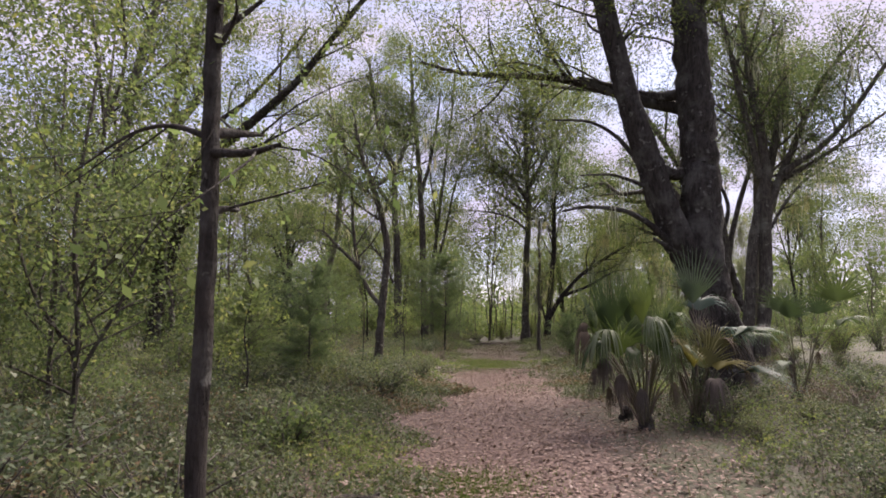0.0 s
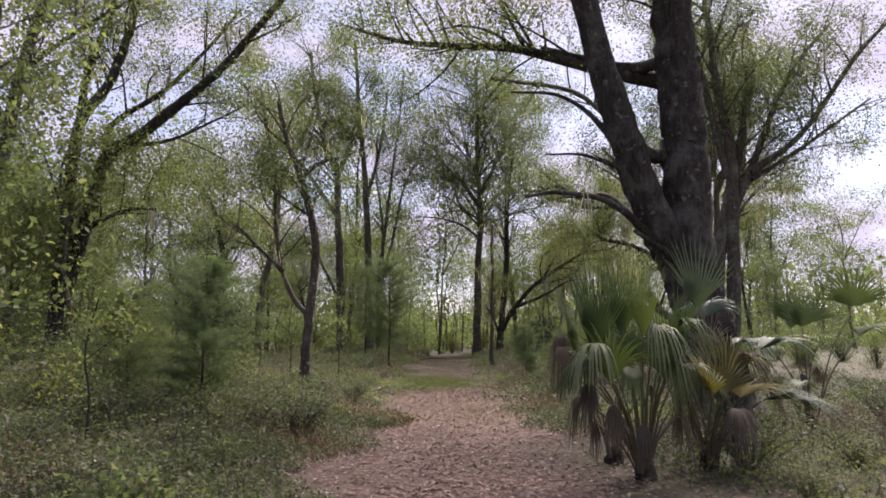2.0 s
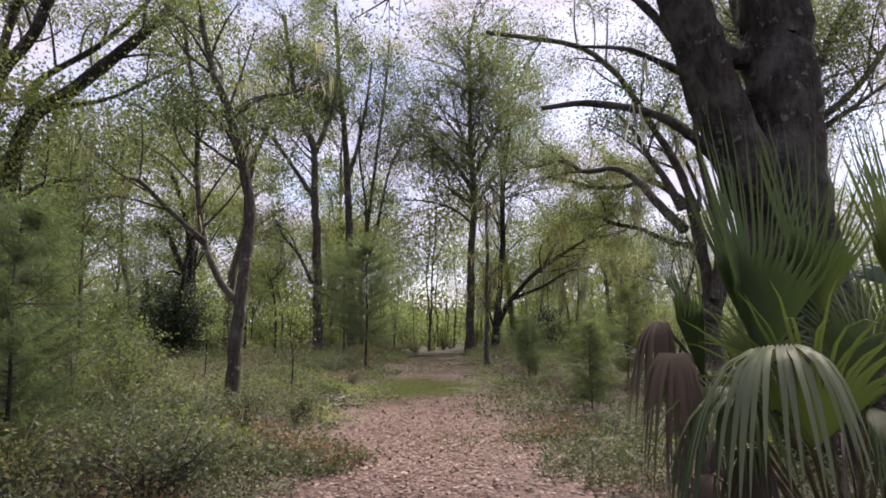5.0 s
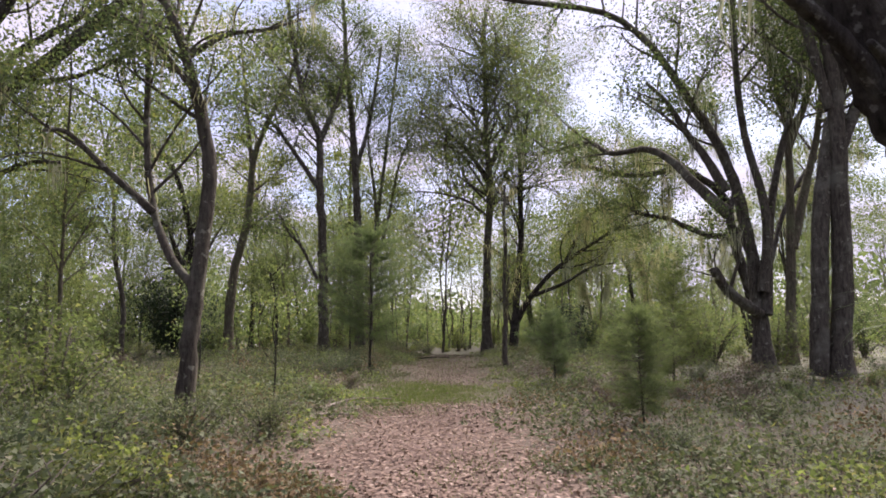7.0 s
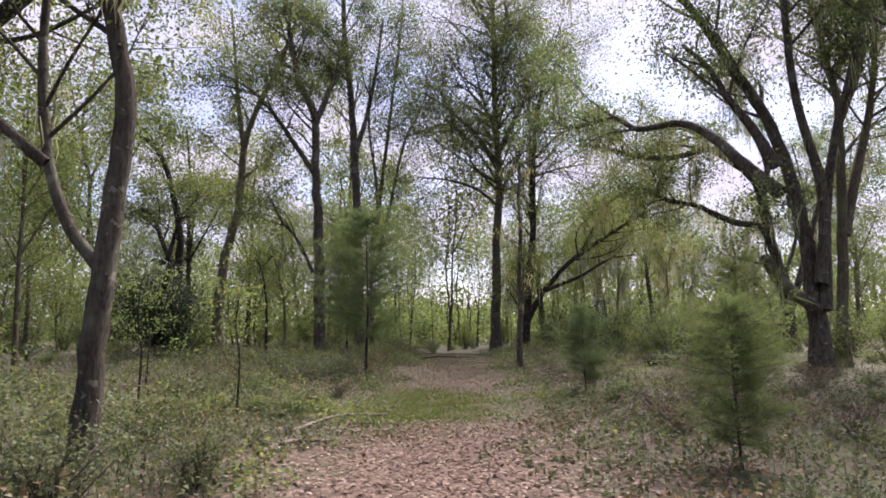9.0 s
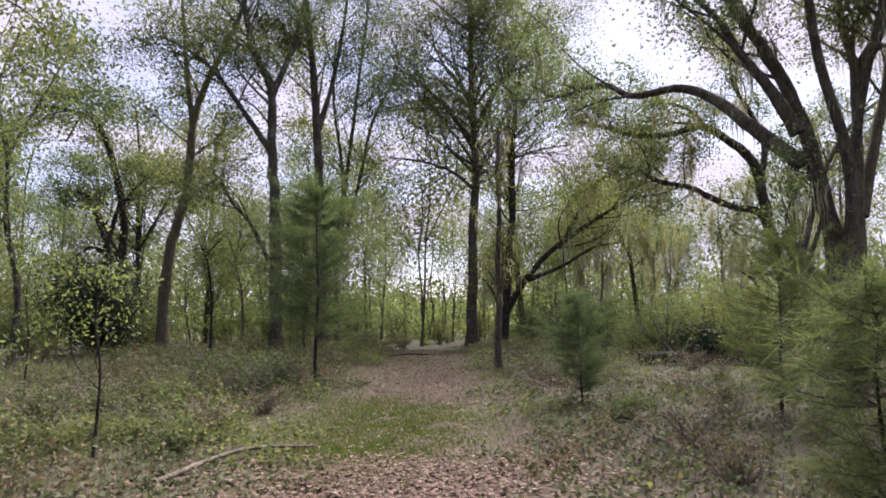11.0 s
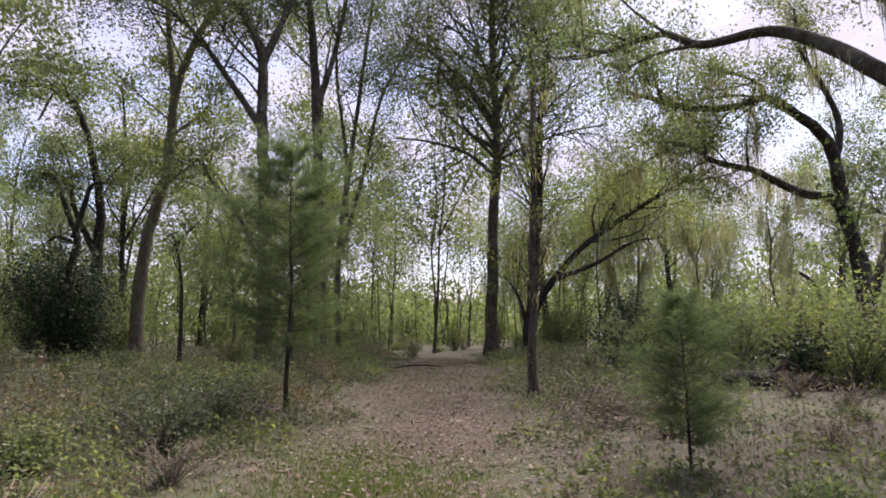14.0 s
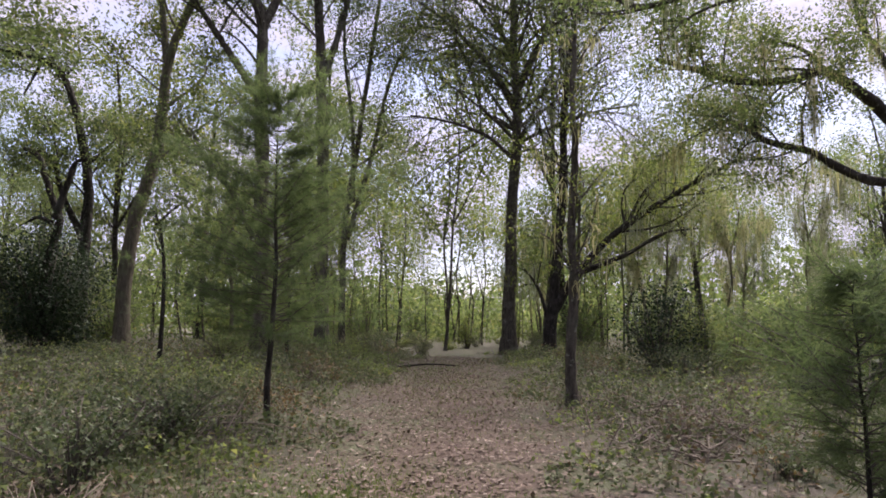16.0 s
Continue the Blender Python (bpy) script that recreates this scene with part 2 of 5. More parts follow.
def slivers(centres, length, width, rng, droop=0.25, flat=0.0):
    """A small three-cornered leaf at every centre, for crowns and bushes of many thousand leaves."""
    c = np.asarray(centres, float)
    n = len(c)
    d = rng.normal(size=(n, 3))
    d[:, 2] = d[:, 2] * (1 - flat) - droop
    d /= np.linalg.norm(d, axis=1)[:, None] + 1e-9
    s = np.cross(d, rng.normal(size=(n, 3)) * (1 - flat) + np.array([0, 0, flat * 3.0]))
    s /= np.linalg.norm(s, axis=1)[:, None] + 1e-9
    size = rng.uniform(0.55, 1.3, (n, 1))
    L, W = length * size * 0.5, width * size
    v = np.stack([c - d * L, c + s * W, c + d * L], 1).reshape(-1, 3)
    return v, np.arange(n * 3).reshape(n, 3)


def leaves(centres, length, width, rng, droop=0.25, flat=0.0):
    """A pointed, slightly folded leaf at every centre: four corners and one face each."""
    c = np.asarray(centres, float)
    n = len(c)
    d = rng.normal(size=(n, 3))
    d[:, 2] = d[:, 2] * (1 - flat) - droop
    d /= np.linalg.norm(d, axis=1)[:, None] + 1e-9
    s = np.cross(d, rng.normal(size=(n, 3)) * (1 - flat) + np.array([0, 0, flat * 3.0]))
    s /= np.linalg.norm(s, axis=1)[:, None] + 1e-9
    up = np.cross(s, d)
    size = rng.uniform(0.6, 1.25, (n, 1))
    L, W = length * size * 0.5, width * size * 0.5
    v = np.stack([c - d * L, c + s * W + up * W * 0.35, c + d * L, c - s * W + up * W * 0.35], 1).reshape(-1, 3)
    return v, np.arange(n * 4).reshape(n, 4)


def rand_dir(rng, n):
    d = rng.normal(size=(n, 3))
    return d / (np.linalg.norm(d, axis=1)[:, None] + 1e-9)


def tree(name, where, stems, label, seed, bark, leaf, count, leaf_len=0.13, spread=2.2, bare=0.45, branches=9, moss=0, sides=12,
         group="forest trees", moss_len=0.9, puff=0.42, rise=0.35, crown_label="", clear=0.0):
    """A tree: its trunk and limbs along the given lines, boughs and twigs that branch from them, leaves in loose clumps about the twigs."""
    rng = np.random.default_rng(seed)
    x, y = where
    root = thing(name, (x, y, float(ground_z(x, y))), label, "tree", group)
    twigs, clumps, moss_at = [], [], []
    total = sum(np.linalg.norm(np.diff(np.array(s[2]), axis=0), axis=1).sum() for s in stems)
    for i, (r0, r1, pts) in enumerate(stems):
        line = smooth_line(pts, 6)
        f = np.linspace(0, 1, len(line))
        rad = r0 + (r1 - r0) * f ** 0.8
        if i == 0:
            rad = rad * (1 + 0.55 * np.exp(-np.maximum(line[:, 2], 0) / (r0 * 1.6)))
            line = line + np.stack([rng.normal(0, r0 * 0.06, len(line)), rng.normal(0, r0 * 0.06, len(line)), np.zeros(len(line))], 1)
        sd = sides if r0 > 0.12 else 8
        v, fa = tube(line, rad, sd, 0.16, rng)
        part("trunk" if i == 0 else "limb", mesh("trunk" if i == 0 else "limb", v, fa, bark, True), root)
        length = np.linalg.norm(np.diff(line, axis=0), axis=1).sum()
        k = max(2, int(round(branches * len(stems) * length / total)))
        start = bare if i == 0 else (max(0.3, bare) if line[0][2] < 5 and r0 > 0.1 else 0.3)
        if r1 > 0.15 and i > 0 and length < 3:
            continue
        for b in range(k):
            g = start + (1 - start) * (b + rng.uniform(0.2, 1)) / k
            at = int(min(len(line) - 2, g * (len(line) - 1)))
            if line[at][2] < clear:
                continue
            d0 = line[at + 1] - line[at]
            d0 /= np.linalg.norm(d0) + 1e-9
            side = rand_dir(rng, 1)[0]
            side -= d0 * side.dot(d0)
            side /= np.linalg.norm(side) + 1e-9
            d = d0 * rng.uniform(0.3, 0.9) + side * rng.uniform(0.7, 1.1) + np.array([0, 0, rise])
            d /= np.linalg.norm(d)
            L = spread * rng.uniform(0.55, 1.25) * (1.15 - 0.4 * g)
            p0, bend = line[at], rand_dir(rng, 1)[0] * 0.35
            ctrl = np.array([p0, p0 + d * L * 0.4, p0 + (d + bend * 0.5) * L * 0.75, p0 + (d + bend) * L])
            bl = smooth_line(ctrl, 3)
            br = min(rad[at] * 0.5, 0.018 * L + 0.008)
            twigs.append(tube(bl, np.linspace(br, br * 0.25, len(bl)), 5 if sides > 8 else 4))
            moss_at.append(bl[3:])
            for w in range(int(4 + 2 * L) if sides > 8 else int(3 + 1.3 * L)):
                q = rng.integers(len(bl) // 2, len(bl))
                dd = d * 0.5 + rand_dir(rng, 1)[0] + np.array([0, 0, 0.15])
                dd /= np.linalg.norm(dd)
                tl = L * rng.uniform(0.25, 0.5)
                e = np.array([bl[q], bl[q] + dd * tl * 0.5 + rand_dir(rng, 1)[0] * tl * 0.1, bl[q] + dd * tl])
                twigs.append(tube(e[[0, 2]], [br * 0.35, br * 0.1], 3))
                clumps.append((e[1] + e[2]) / 2)
                clumps.append(e[2])
    v, fa = join(twigs)
    part("branchwork", mesh("branchwork", v, fa, bark if bark is not BARK_DEAD else TWIG, True), root)["kind"] = "stuff"
    if count and clumps:
        cl = np.array(clumps)
        weight = rng.gamma(0.9, 1.0, len(cl))
        pick = rng.choice(len(cl), count, p=weight / weight.sum())
        sig = puff * rng.uniform(0.5, 1.3, len(cl))[pick][:, None]
        pos = cl[pick] + rng.normal(size=(count, 3)) * sig * np.array([1, 1, 0.7])
        v, fa = leaves(pos, leaf_len, leaf_len * 0.5, rng) if leaf_len < 0.08 else slivers(pos, leaf_len, leaf_len * 0.62, rng)
        part("crown", mesh("crown", v, fa, leaf), root, crown_label)
    if moss:
        src = np.vstack(moss_at + [smooth_line(s[2], 6)[8:] for s in stems[1:]])
        pick = src[rng.integers(0, len(src), moss)]
        part("hanging_moss", mesh("hanging_moss", *strands(pick, moss_len, rng), MOSS), root, "grey-green hanging moss in wispy strands")["kind"] = "stuff"
    return root


def strands(points, length, rng, per=9):
    """Wispy strands that hang from each point: two narrow crossed strips, pointed at the end."""
    bits_v = []
    for p in points:
        for _ in range(per):
            o = p + rng.normal(0, 0.09, 3) * np.array([1, 1, 0.5])
            L, w = length * rng.uniform(0.3, 1.2), rng.uniform(0.004, 0.010)
            a = rng.uniform(0, np.pi)
            s = np.array([np.cos(a), np.sin(a), 0]) * w
            sway = rng.normal(0, 0.05, 3)
            m, e = o + np.array([0, 0, -L * 0.5]) + sway, o + np.array([0, 0, -L]) + sway * 0.4
            bits_v += [o - s, o + s, m + s * 1.3, m - s * 1.3, m - s * 1.3, m + s * 1.3, e + s * 0.2, e - s * 0.2]
    v = np.array(bits_v)
    return v, np.arange(len(v)).reshape(-1, 4)


# ---- the ground ----
def spaced(lo, hi, near_lo, near_hi, step, growth=1.25):
    mid = list(np.arange(near_lo, near_hi + step / 2, step))
    s, out = step, mid[:]
    while out[-1] < hi:
        s *= growth
        out.append(out[-1] + s)
    s = step
    while out[0] > lo:
        s *= growth
        out.insert(0, out[0] - s)
    return np.array(out)


def ground_mat():
    m, n, l, b, out = mat("forest_floor")
    geo = n.new("ShaderNodeNewGeometry")
    pos = geo.outputs["Position"]
    sep = n.new("ShaderNodeSeparateXYZ")
    l.new(pos, sep.inputs[0])

    def calc(op, a, c):
        k = n.new("ShaderNodeMath")
        k.operation = op
        for s, v in zip(k.inputs, (a, c)):
            if isinstance(v, (int, float)):
                s.default_value = v
            else:
                l.new(v, s)
        return k.outputs[0]

    centre = calc("ADD", calc("MULTIPLY", sep.outputs["Y"], 0.08), 0.05)
    wob = noise_node(n, l, 0.55, 4, 0.6, pos)
    dist = calc("ADD", calc("ABSOLUTE", calc("SUBTRACT", sep.outputs["X"], centre), 0), calc("MULTIPLY", calc("SUBTRACT", wob.outputs["Fac"], 0.5), 3.6))
    on_path = ramp(n, [(0.0, (1, 1, 1)), (0.55, (0.8, 0.8, 0.8)), (1.0, (0, 0, 0))])
    l.new(calc("MULTIPLY", dist, 0.58), on_path.inputs["Fac"])
    fade = ramp(n, [(0.30, (1, 1, 1)), (0.42, (0, 0, 0))])
    l.new(calc("MULTIPLY", calc("ADD", sep.outputs["Y"], calc("MULTIPLY", wob.outputs["Fac"], 6.0)), 0.01), fade.inputs["Fac"])
    trodden = mix(n, l, 1.0, on_path.outputs["Color"], fade.outputs["Color"], "MULTIPLY")
    fine = noise_node(n, l, 55, 5, 0.7, pos)
    mid = noise_node(n, l, 6, 5, 0.65, pos)
    big = noise_node(n, l, 0.8, 4, 0.6, pos)
    trail = ramp(n, [(0.3, (0.06, 0.038, 0.03)), (0.55, (0.13, 0.086, 0.07)), (0.75, (0.21, 0.148, 0.122))])
    l.new(fine.outputs["Fac"], trail.inputs["Fac"])
    brown = ramp(n, [(0.32, (0.035, 0.025, 0.018)), (0.55, (0.095, 0.066, 0.05)), (0.75, (0.18, 0.13, 0.103))])
    l.new(fine.outputs["Fac"], brown.inputs["Fac"])
    along = ramp(n, [(0.2, (0, 0, 0)), (0.24, (1, 1, 1))])
    l.new(calc("MULTIPLY", calc("ADD", sep.outputs["Y"], calc("MULTIPLY", mid.outputs["Fac"], 4.0)), 0.01), along.inputs["Fac"])
    duff = ramp(n, [(0.3, (0.03, 0.025, 0.018)), (0.55, (0.068, 0.057, 0.042)), (0.78, (0.125, 0.105, 0.08))])
    l.new(fine.outputs["Fac"], duff.inputs["Fac"])
    green = ramp(n, [(0.35, (0.035, 0.046, 0.019)), (0.7, (0.085, 0.1, 0.042))])
    l.new(fine.outputs["Fac"], green.inputs["Fac"])
    gm = ramp(n, [(0.44, (0, 0, 0)), (0.58, (0.8, 0.8, 0.8))])
    l.new(mix(n, l, 0.4, big.outputs["Fac"], mid.outputs["Fac"]), gm.inputs["Fac"])
    side = mix(n, l, gm.outputs["Color"], duff.outputs["Color"], green.outputs["Color"])
    worn = mix(n, l, along.outputs["Color"], trail.outputs["Color"], brown.outputs["Color"])
    tufts = ramp(n, [(0.45, (0, 0, 0)), (0.57, (0.85, 0.85, 0.85))])
    l.new(mix(n, l, 0.5, big.outputs["Fac"], wob.outputs["Fac"]), tufts.inputs["Fac"])
    worn = mix(n, l, mix(n, l, 1.0, tufts.outputs["Color"], along.outputs["Color"], "MULTIPLY"), worn, green.outputs["Color"])
    col = mix(n, l, trodden, side, worn)
    l.new(col, b.inputs["Base Color"])
    b.inputs["Roughness"].default_value = 0.95
    bump = n.new("ShaderNodeBump")
    bump.inputs["Strength"].default_value, bump.inputs["Distance"].default_value = 0.8, 0.03
    l.new(mix(n, l, 0.5, fine.outputs["Fac"], mid.outputs["Fac"]), bump.inputs["Height"])
    l.new(bump.outputs[0], b.inputs["Normal"])
    return m


gx, gy = spaced(-900, 900, -12, 16, 0.35), spaced(-300, 1500, -3, 46, 0.35)
GX, GY = np.meshgrid(gx, gy)
nz = np.random.default_rng(3)
near_bump = nz.normal(0, 0.012, GX.shape) * (np.hypot(GX - 2, GY - 20) < 40)
gv = np.stack([GX, GY, ground_z(GX, GY) + near_bump], -1).reshape(-1, 3)
gi, gj = np.meshgrid(np.arange(len(gy) - 1), np.arange(len(gx) - 1), indexing="ij")
gq = (gi * len(gx) + gj).ravel()
tagged(new("ground", mesh("ground", gv, np.stack([gq, gq + 1, gq + 1 + len(gx), gq + len(gx)], 1), ground_mat(), True)),
       "forest floor of brown leaf litter with a worn footpath", "ground", kind="structure")

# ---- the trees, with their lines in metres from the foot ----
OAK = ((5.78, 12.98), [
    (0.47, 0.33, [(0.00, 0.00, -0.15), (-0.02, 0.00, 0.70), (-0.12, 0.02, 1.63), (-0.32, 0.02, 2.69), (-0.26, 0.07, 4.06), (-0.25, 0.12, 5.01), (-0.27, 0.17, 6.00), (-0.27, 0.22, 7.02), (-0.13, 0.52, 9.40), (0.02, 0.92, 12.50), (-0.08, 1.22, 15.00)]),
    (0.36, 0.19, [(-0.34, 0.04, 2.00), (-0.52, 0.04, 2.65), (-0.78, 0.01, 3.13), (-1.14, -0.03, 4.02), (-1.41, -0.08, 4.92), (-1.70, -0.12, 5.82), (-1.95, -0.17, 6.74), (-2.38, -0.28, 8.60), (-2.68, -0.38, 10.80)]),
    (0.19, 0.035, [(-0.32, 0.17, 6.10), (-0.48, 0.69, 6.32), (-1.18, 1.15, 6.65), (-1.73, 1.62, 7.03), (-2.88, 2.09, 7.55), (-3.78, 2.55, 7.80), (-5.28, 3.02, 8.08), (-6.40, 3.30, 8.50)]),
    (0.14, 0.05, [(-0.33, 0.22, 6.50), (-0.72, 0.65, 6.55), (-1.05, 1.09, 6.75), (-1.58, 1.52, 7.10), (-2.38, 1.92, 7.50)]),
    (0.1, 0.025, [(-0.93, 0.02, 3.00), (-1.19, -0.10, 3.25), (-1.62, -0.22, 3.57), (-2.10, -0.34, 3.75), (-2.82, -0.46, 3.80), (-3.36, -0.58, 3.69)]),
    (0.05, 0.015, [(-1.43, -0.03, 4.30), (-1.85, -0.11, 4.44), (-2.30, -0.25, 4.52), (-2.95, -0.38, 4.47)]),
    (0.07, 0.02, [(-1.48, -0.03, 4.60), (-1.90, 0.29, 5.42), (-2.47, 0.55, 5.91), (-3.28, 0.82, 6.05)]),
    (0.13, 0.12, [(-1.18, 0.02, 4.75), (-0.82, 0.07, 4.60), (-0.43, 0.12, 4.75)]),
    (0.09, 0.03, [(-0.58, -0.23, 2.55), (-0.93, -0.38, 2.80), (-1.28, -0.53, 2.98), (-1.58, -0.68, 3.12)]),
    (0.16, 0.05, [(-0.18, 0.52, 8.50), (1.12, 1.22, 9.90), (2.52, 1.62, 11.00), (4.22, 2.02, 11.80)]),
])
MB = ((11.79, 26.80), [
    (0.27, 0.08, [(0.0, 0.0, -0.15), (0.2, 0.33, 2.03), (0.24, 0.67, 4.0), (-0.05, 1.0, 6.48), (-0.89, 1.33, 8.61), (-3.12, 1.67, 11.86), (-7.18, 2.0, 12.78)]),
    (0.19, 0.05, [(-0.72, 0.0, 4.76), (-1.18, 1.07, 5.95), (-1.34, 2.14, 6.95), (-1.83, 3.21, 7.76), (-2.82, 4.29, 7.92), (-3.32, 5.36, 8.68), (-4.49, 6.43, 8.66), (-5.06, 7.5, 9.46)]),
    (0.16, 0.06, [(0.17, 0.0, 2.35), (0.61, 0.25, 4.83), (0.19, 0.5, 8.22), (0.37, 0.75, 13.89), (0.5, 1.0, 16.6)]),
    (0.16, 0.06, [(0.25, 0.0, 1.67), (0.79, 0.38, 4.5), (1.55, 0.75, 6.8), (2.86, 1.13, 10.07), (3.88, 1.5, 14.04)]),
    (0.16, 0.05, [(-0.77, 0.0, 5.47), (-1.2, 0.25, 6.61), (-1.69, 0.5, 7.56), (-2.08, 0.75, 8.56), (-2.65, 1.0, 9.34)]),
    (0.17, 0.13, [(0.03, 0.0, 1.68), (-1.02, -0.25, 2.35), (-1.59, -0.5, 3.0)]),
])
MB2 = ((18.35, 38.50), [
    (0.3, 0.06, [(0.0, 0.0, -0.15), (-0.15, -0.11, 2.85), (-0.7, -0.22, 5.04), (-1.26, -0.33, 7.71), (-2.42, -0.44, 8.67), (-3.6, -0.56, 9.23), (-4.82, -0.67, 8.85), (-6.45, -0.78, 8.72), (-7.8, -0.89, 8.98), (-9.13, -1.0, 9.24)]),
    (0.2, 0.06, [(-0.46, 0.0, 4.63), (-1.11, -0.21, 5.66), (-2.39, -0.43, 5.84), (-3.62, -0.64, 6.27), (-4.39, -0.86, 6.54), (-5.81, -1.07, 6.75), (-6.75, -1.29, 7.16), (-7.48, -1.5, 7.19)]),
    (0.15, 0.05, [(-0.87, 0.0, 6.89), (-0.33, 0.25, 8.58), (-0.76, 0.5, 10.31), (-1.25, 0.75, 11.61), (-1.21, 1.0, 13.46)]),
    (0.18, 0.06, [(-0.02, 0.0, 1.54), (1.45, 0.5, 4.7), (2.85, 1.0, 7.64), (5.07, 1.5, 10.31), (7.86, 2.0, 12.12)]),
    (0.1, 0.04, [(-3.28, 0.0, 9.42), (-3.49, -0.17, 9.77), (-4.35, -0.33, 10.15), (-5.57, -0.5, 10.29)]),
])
BT = ((12.02, 23.80), [
    (0.27, 0.1, [(0.0, 0.0, -0.15), (0.37, 0.0, 3.91), (0.57, 0.0, 6.95), (0.53, 0.0, 8.53), (0.24, 0.0, 10.14), (0.11, 0.0, 12.13), (-0.04, 0.0, 14.18)]),
    (0.22, 0.14, [(-0.56, 0.0, 0.09), (-0.08, 0.12, 3.94), (0.45, 0.24, 6.25), (0.85, 0.36, 7.25), (1.48, 0.48, 9.43), (1.99, 0.6, 11.9)]),
    (0.17, 0.06, [(0.54, -0.0, 5.87), (1.6, 0.2, 7.83), (2.58, 0.4, 9.75), (3.66, 0.6, 11.6), (5.47, 0.8, 13.57)]),
    (0.14, 0.05, [(0.39, 0.0, 7.03), (-0.33, 0.17, 11.53), (-0.66, 0.33, 13.93), (-1.03, 0.5, 16.19)]),
    (0.14, 0.05, [(1.28, 0.0, 7.26), (3.18, -0.33, 8.72), (5.46, -0.67, 11.76), (7.18, -1.0, 13.46)]),
    (0.12, 0.04, [(1.27, 0.0, 7.04), (3.11, 0.33, 8.04), (5.06, 0.67, 9.31), (7.1, 1.0, 10.64)]),
])
PALE = ((15.02, 30.50), [
    (0.2, 0.07, [(0.0, 0.0, -0.15), (0.33, 0.0, 4.01), (0.6, 0.0, 8.31), (0.38, 0.0, 10.09), (-0.04, 0.0, 12.59), (-0.27, 0.0, 15.39)]),
    (0.2, 0.06, [(0.39, 0.0, 4.22), (1.28, 0.25, 6.63), (2.09, 0.5, 8.71), (2.77, 0.75, 11.59), (2.87, 1.0, 14.62)]),
    (0.15, 0.05, [(0.6, 0.0, 8.09), (1.33, -0.33, 10.19), (1.19, -0.67, 12.28), (0.63, -1.0, 14.56)]),
])
CROOK = ((-1.77, 17.20), [
    (0.13, 0.05, [(0.0, 0.0, -0.15), (0.04, 0.0, 1.11), (0.13, 0.0, 2.17), (0.21, 0.0, 3.58), (0.02, 0.0, 4.48), (-0.21, 0.0, 5.31), (-0.52, 0.0, 6.07), (-0.73, 0.0, 7.03)]),
    (0.07, 0.03, [(0.05, 0.0, 1.9), (-0.31, 0.1, 2.33), (-0.61, 0.2, 3.06), (-0.78, 0.3, 4.07), (-0.87, 0.4, 5.4), (-1.11, 0.5, 6.53), (-1.28, 0.6, 7.52)]),
    (0.06, 0.02, [(-0.51, 0.0, 2.91), (-1.06, -0.2, 3.44), (-1.5, -0.4, 3.89), (-1.71, -0.6, 3.86)]),
    (0.05, 0.02, [(-0.17, 0.0, 5.14), (0.29, 0.27, 5.62), (0.8, 0.53, 5.85), (1.35, 0.8, 6.19)]),
])
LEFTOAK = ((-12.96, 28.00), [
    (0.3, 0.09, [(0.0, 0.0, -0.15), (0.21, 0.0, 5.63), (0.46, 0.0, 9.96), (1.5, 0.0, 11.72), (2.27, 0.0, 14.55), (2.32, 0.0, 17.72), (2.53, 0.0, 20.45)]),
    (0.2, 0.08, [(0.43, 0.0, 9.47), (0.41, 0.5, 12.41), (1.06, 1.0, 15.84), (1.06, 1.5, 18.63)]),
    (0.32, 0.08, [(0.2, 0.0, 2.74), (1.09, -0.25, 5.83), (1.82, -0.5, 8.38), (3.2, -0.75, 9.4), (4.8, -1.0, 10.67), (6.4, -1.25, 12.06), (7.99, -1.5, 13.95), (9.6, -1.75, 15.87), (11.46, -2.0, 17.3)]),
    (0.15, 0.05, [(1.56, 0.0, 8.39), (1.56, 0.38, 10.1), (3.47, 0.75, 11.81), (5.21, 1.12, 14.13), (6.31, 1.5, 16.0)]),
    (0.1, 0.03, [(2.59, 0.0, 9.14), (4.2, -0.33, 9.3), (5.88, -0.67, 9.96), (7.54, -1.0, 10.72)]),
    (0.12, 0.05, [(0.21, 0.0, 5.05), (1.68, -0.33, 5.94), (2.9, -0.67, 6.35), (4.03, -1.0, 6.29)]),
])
LEFTTREE = ((-12.58, 23.00), [
    (0.26, 0.12, [(0.0, 0.0, -0.15), (-0.09, 0.0, 4.64), (0.32, 0.0, 7.13), (0.62, 0.0, 10.11), (1.17, 0.0, 12.6), (1.51, 0.0, 14.52), (1.57, 0.0, 17.6)]),
    (0.09, 0.03, [(0.58, 0.0, 10.11), (2.19, -0.33, 11.22), (3.77, -0.67, 12.12), (4.98, -1.0, 12.58)]),
])
TWINA = ((-2.82, 40.00), [
    (0.27, 0.08, [(0.0, 0.0, -0.15), (-0.14, 0.0, 5.2), (-0.33, 0.0, 8.49), (-0.4, 0.0, 11.19), (-1.08, 0.0, 12.78), (-1.45, 0.0, 14.17), (-1.85, 0.0, 16.52), (-2.15, 0.0, 18.93)]),
    (0.17, 0.06, [(-0.35, 0.0, 10.97), (0.16, 0.33, 12.52), (0.51, 0.67, 13.88), (0.87, 1.0, 16.3)]),
    (0.13, 0.05, [(-0.39, 0.0, 8.49), (-1.3, -0.5, 9.85), (-2.23, -1.0, 11.16), (-3.11, -1.5, 11.99), (-4.31, -2.0, 12.54)]),
    (0.1, 0.04, [(-0.37, 0.0, 3.81), (-1.1, -0.33, 5.36), (-1.74, -0.67, 6.14), (-2.18, -1.0, 7.1)]),
])
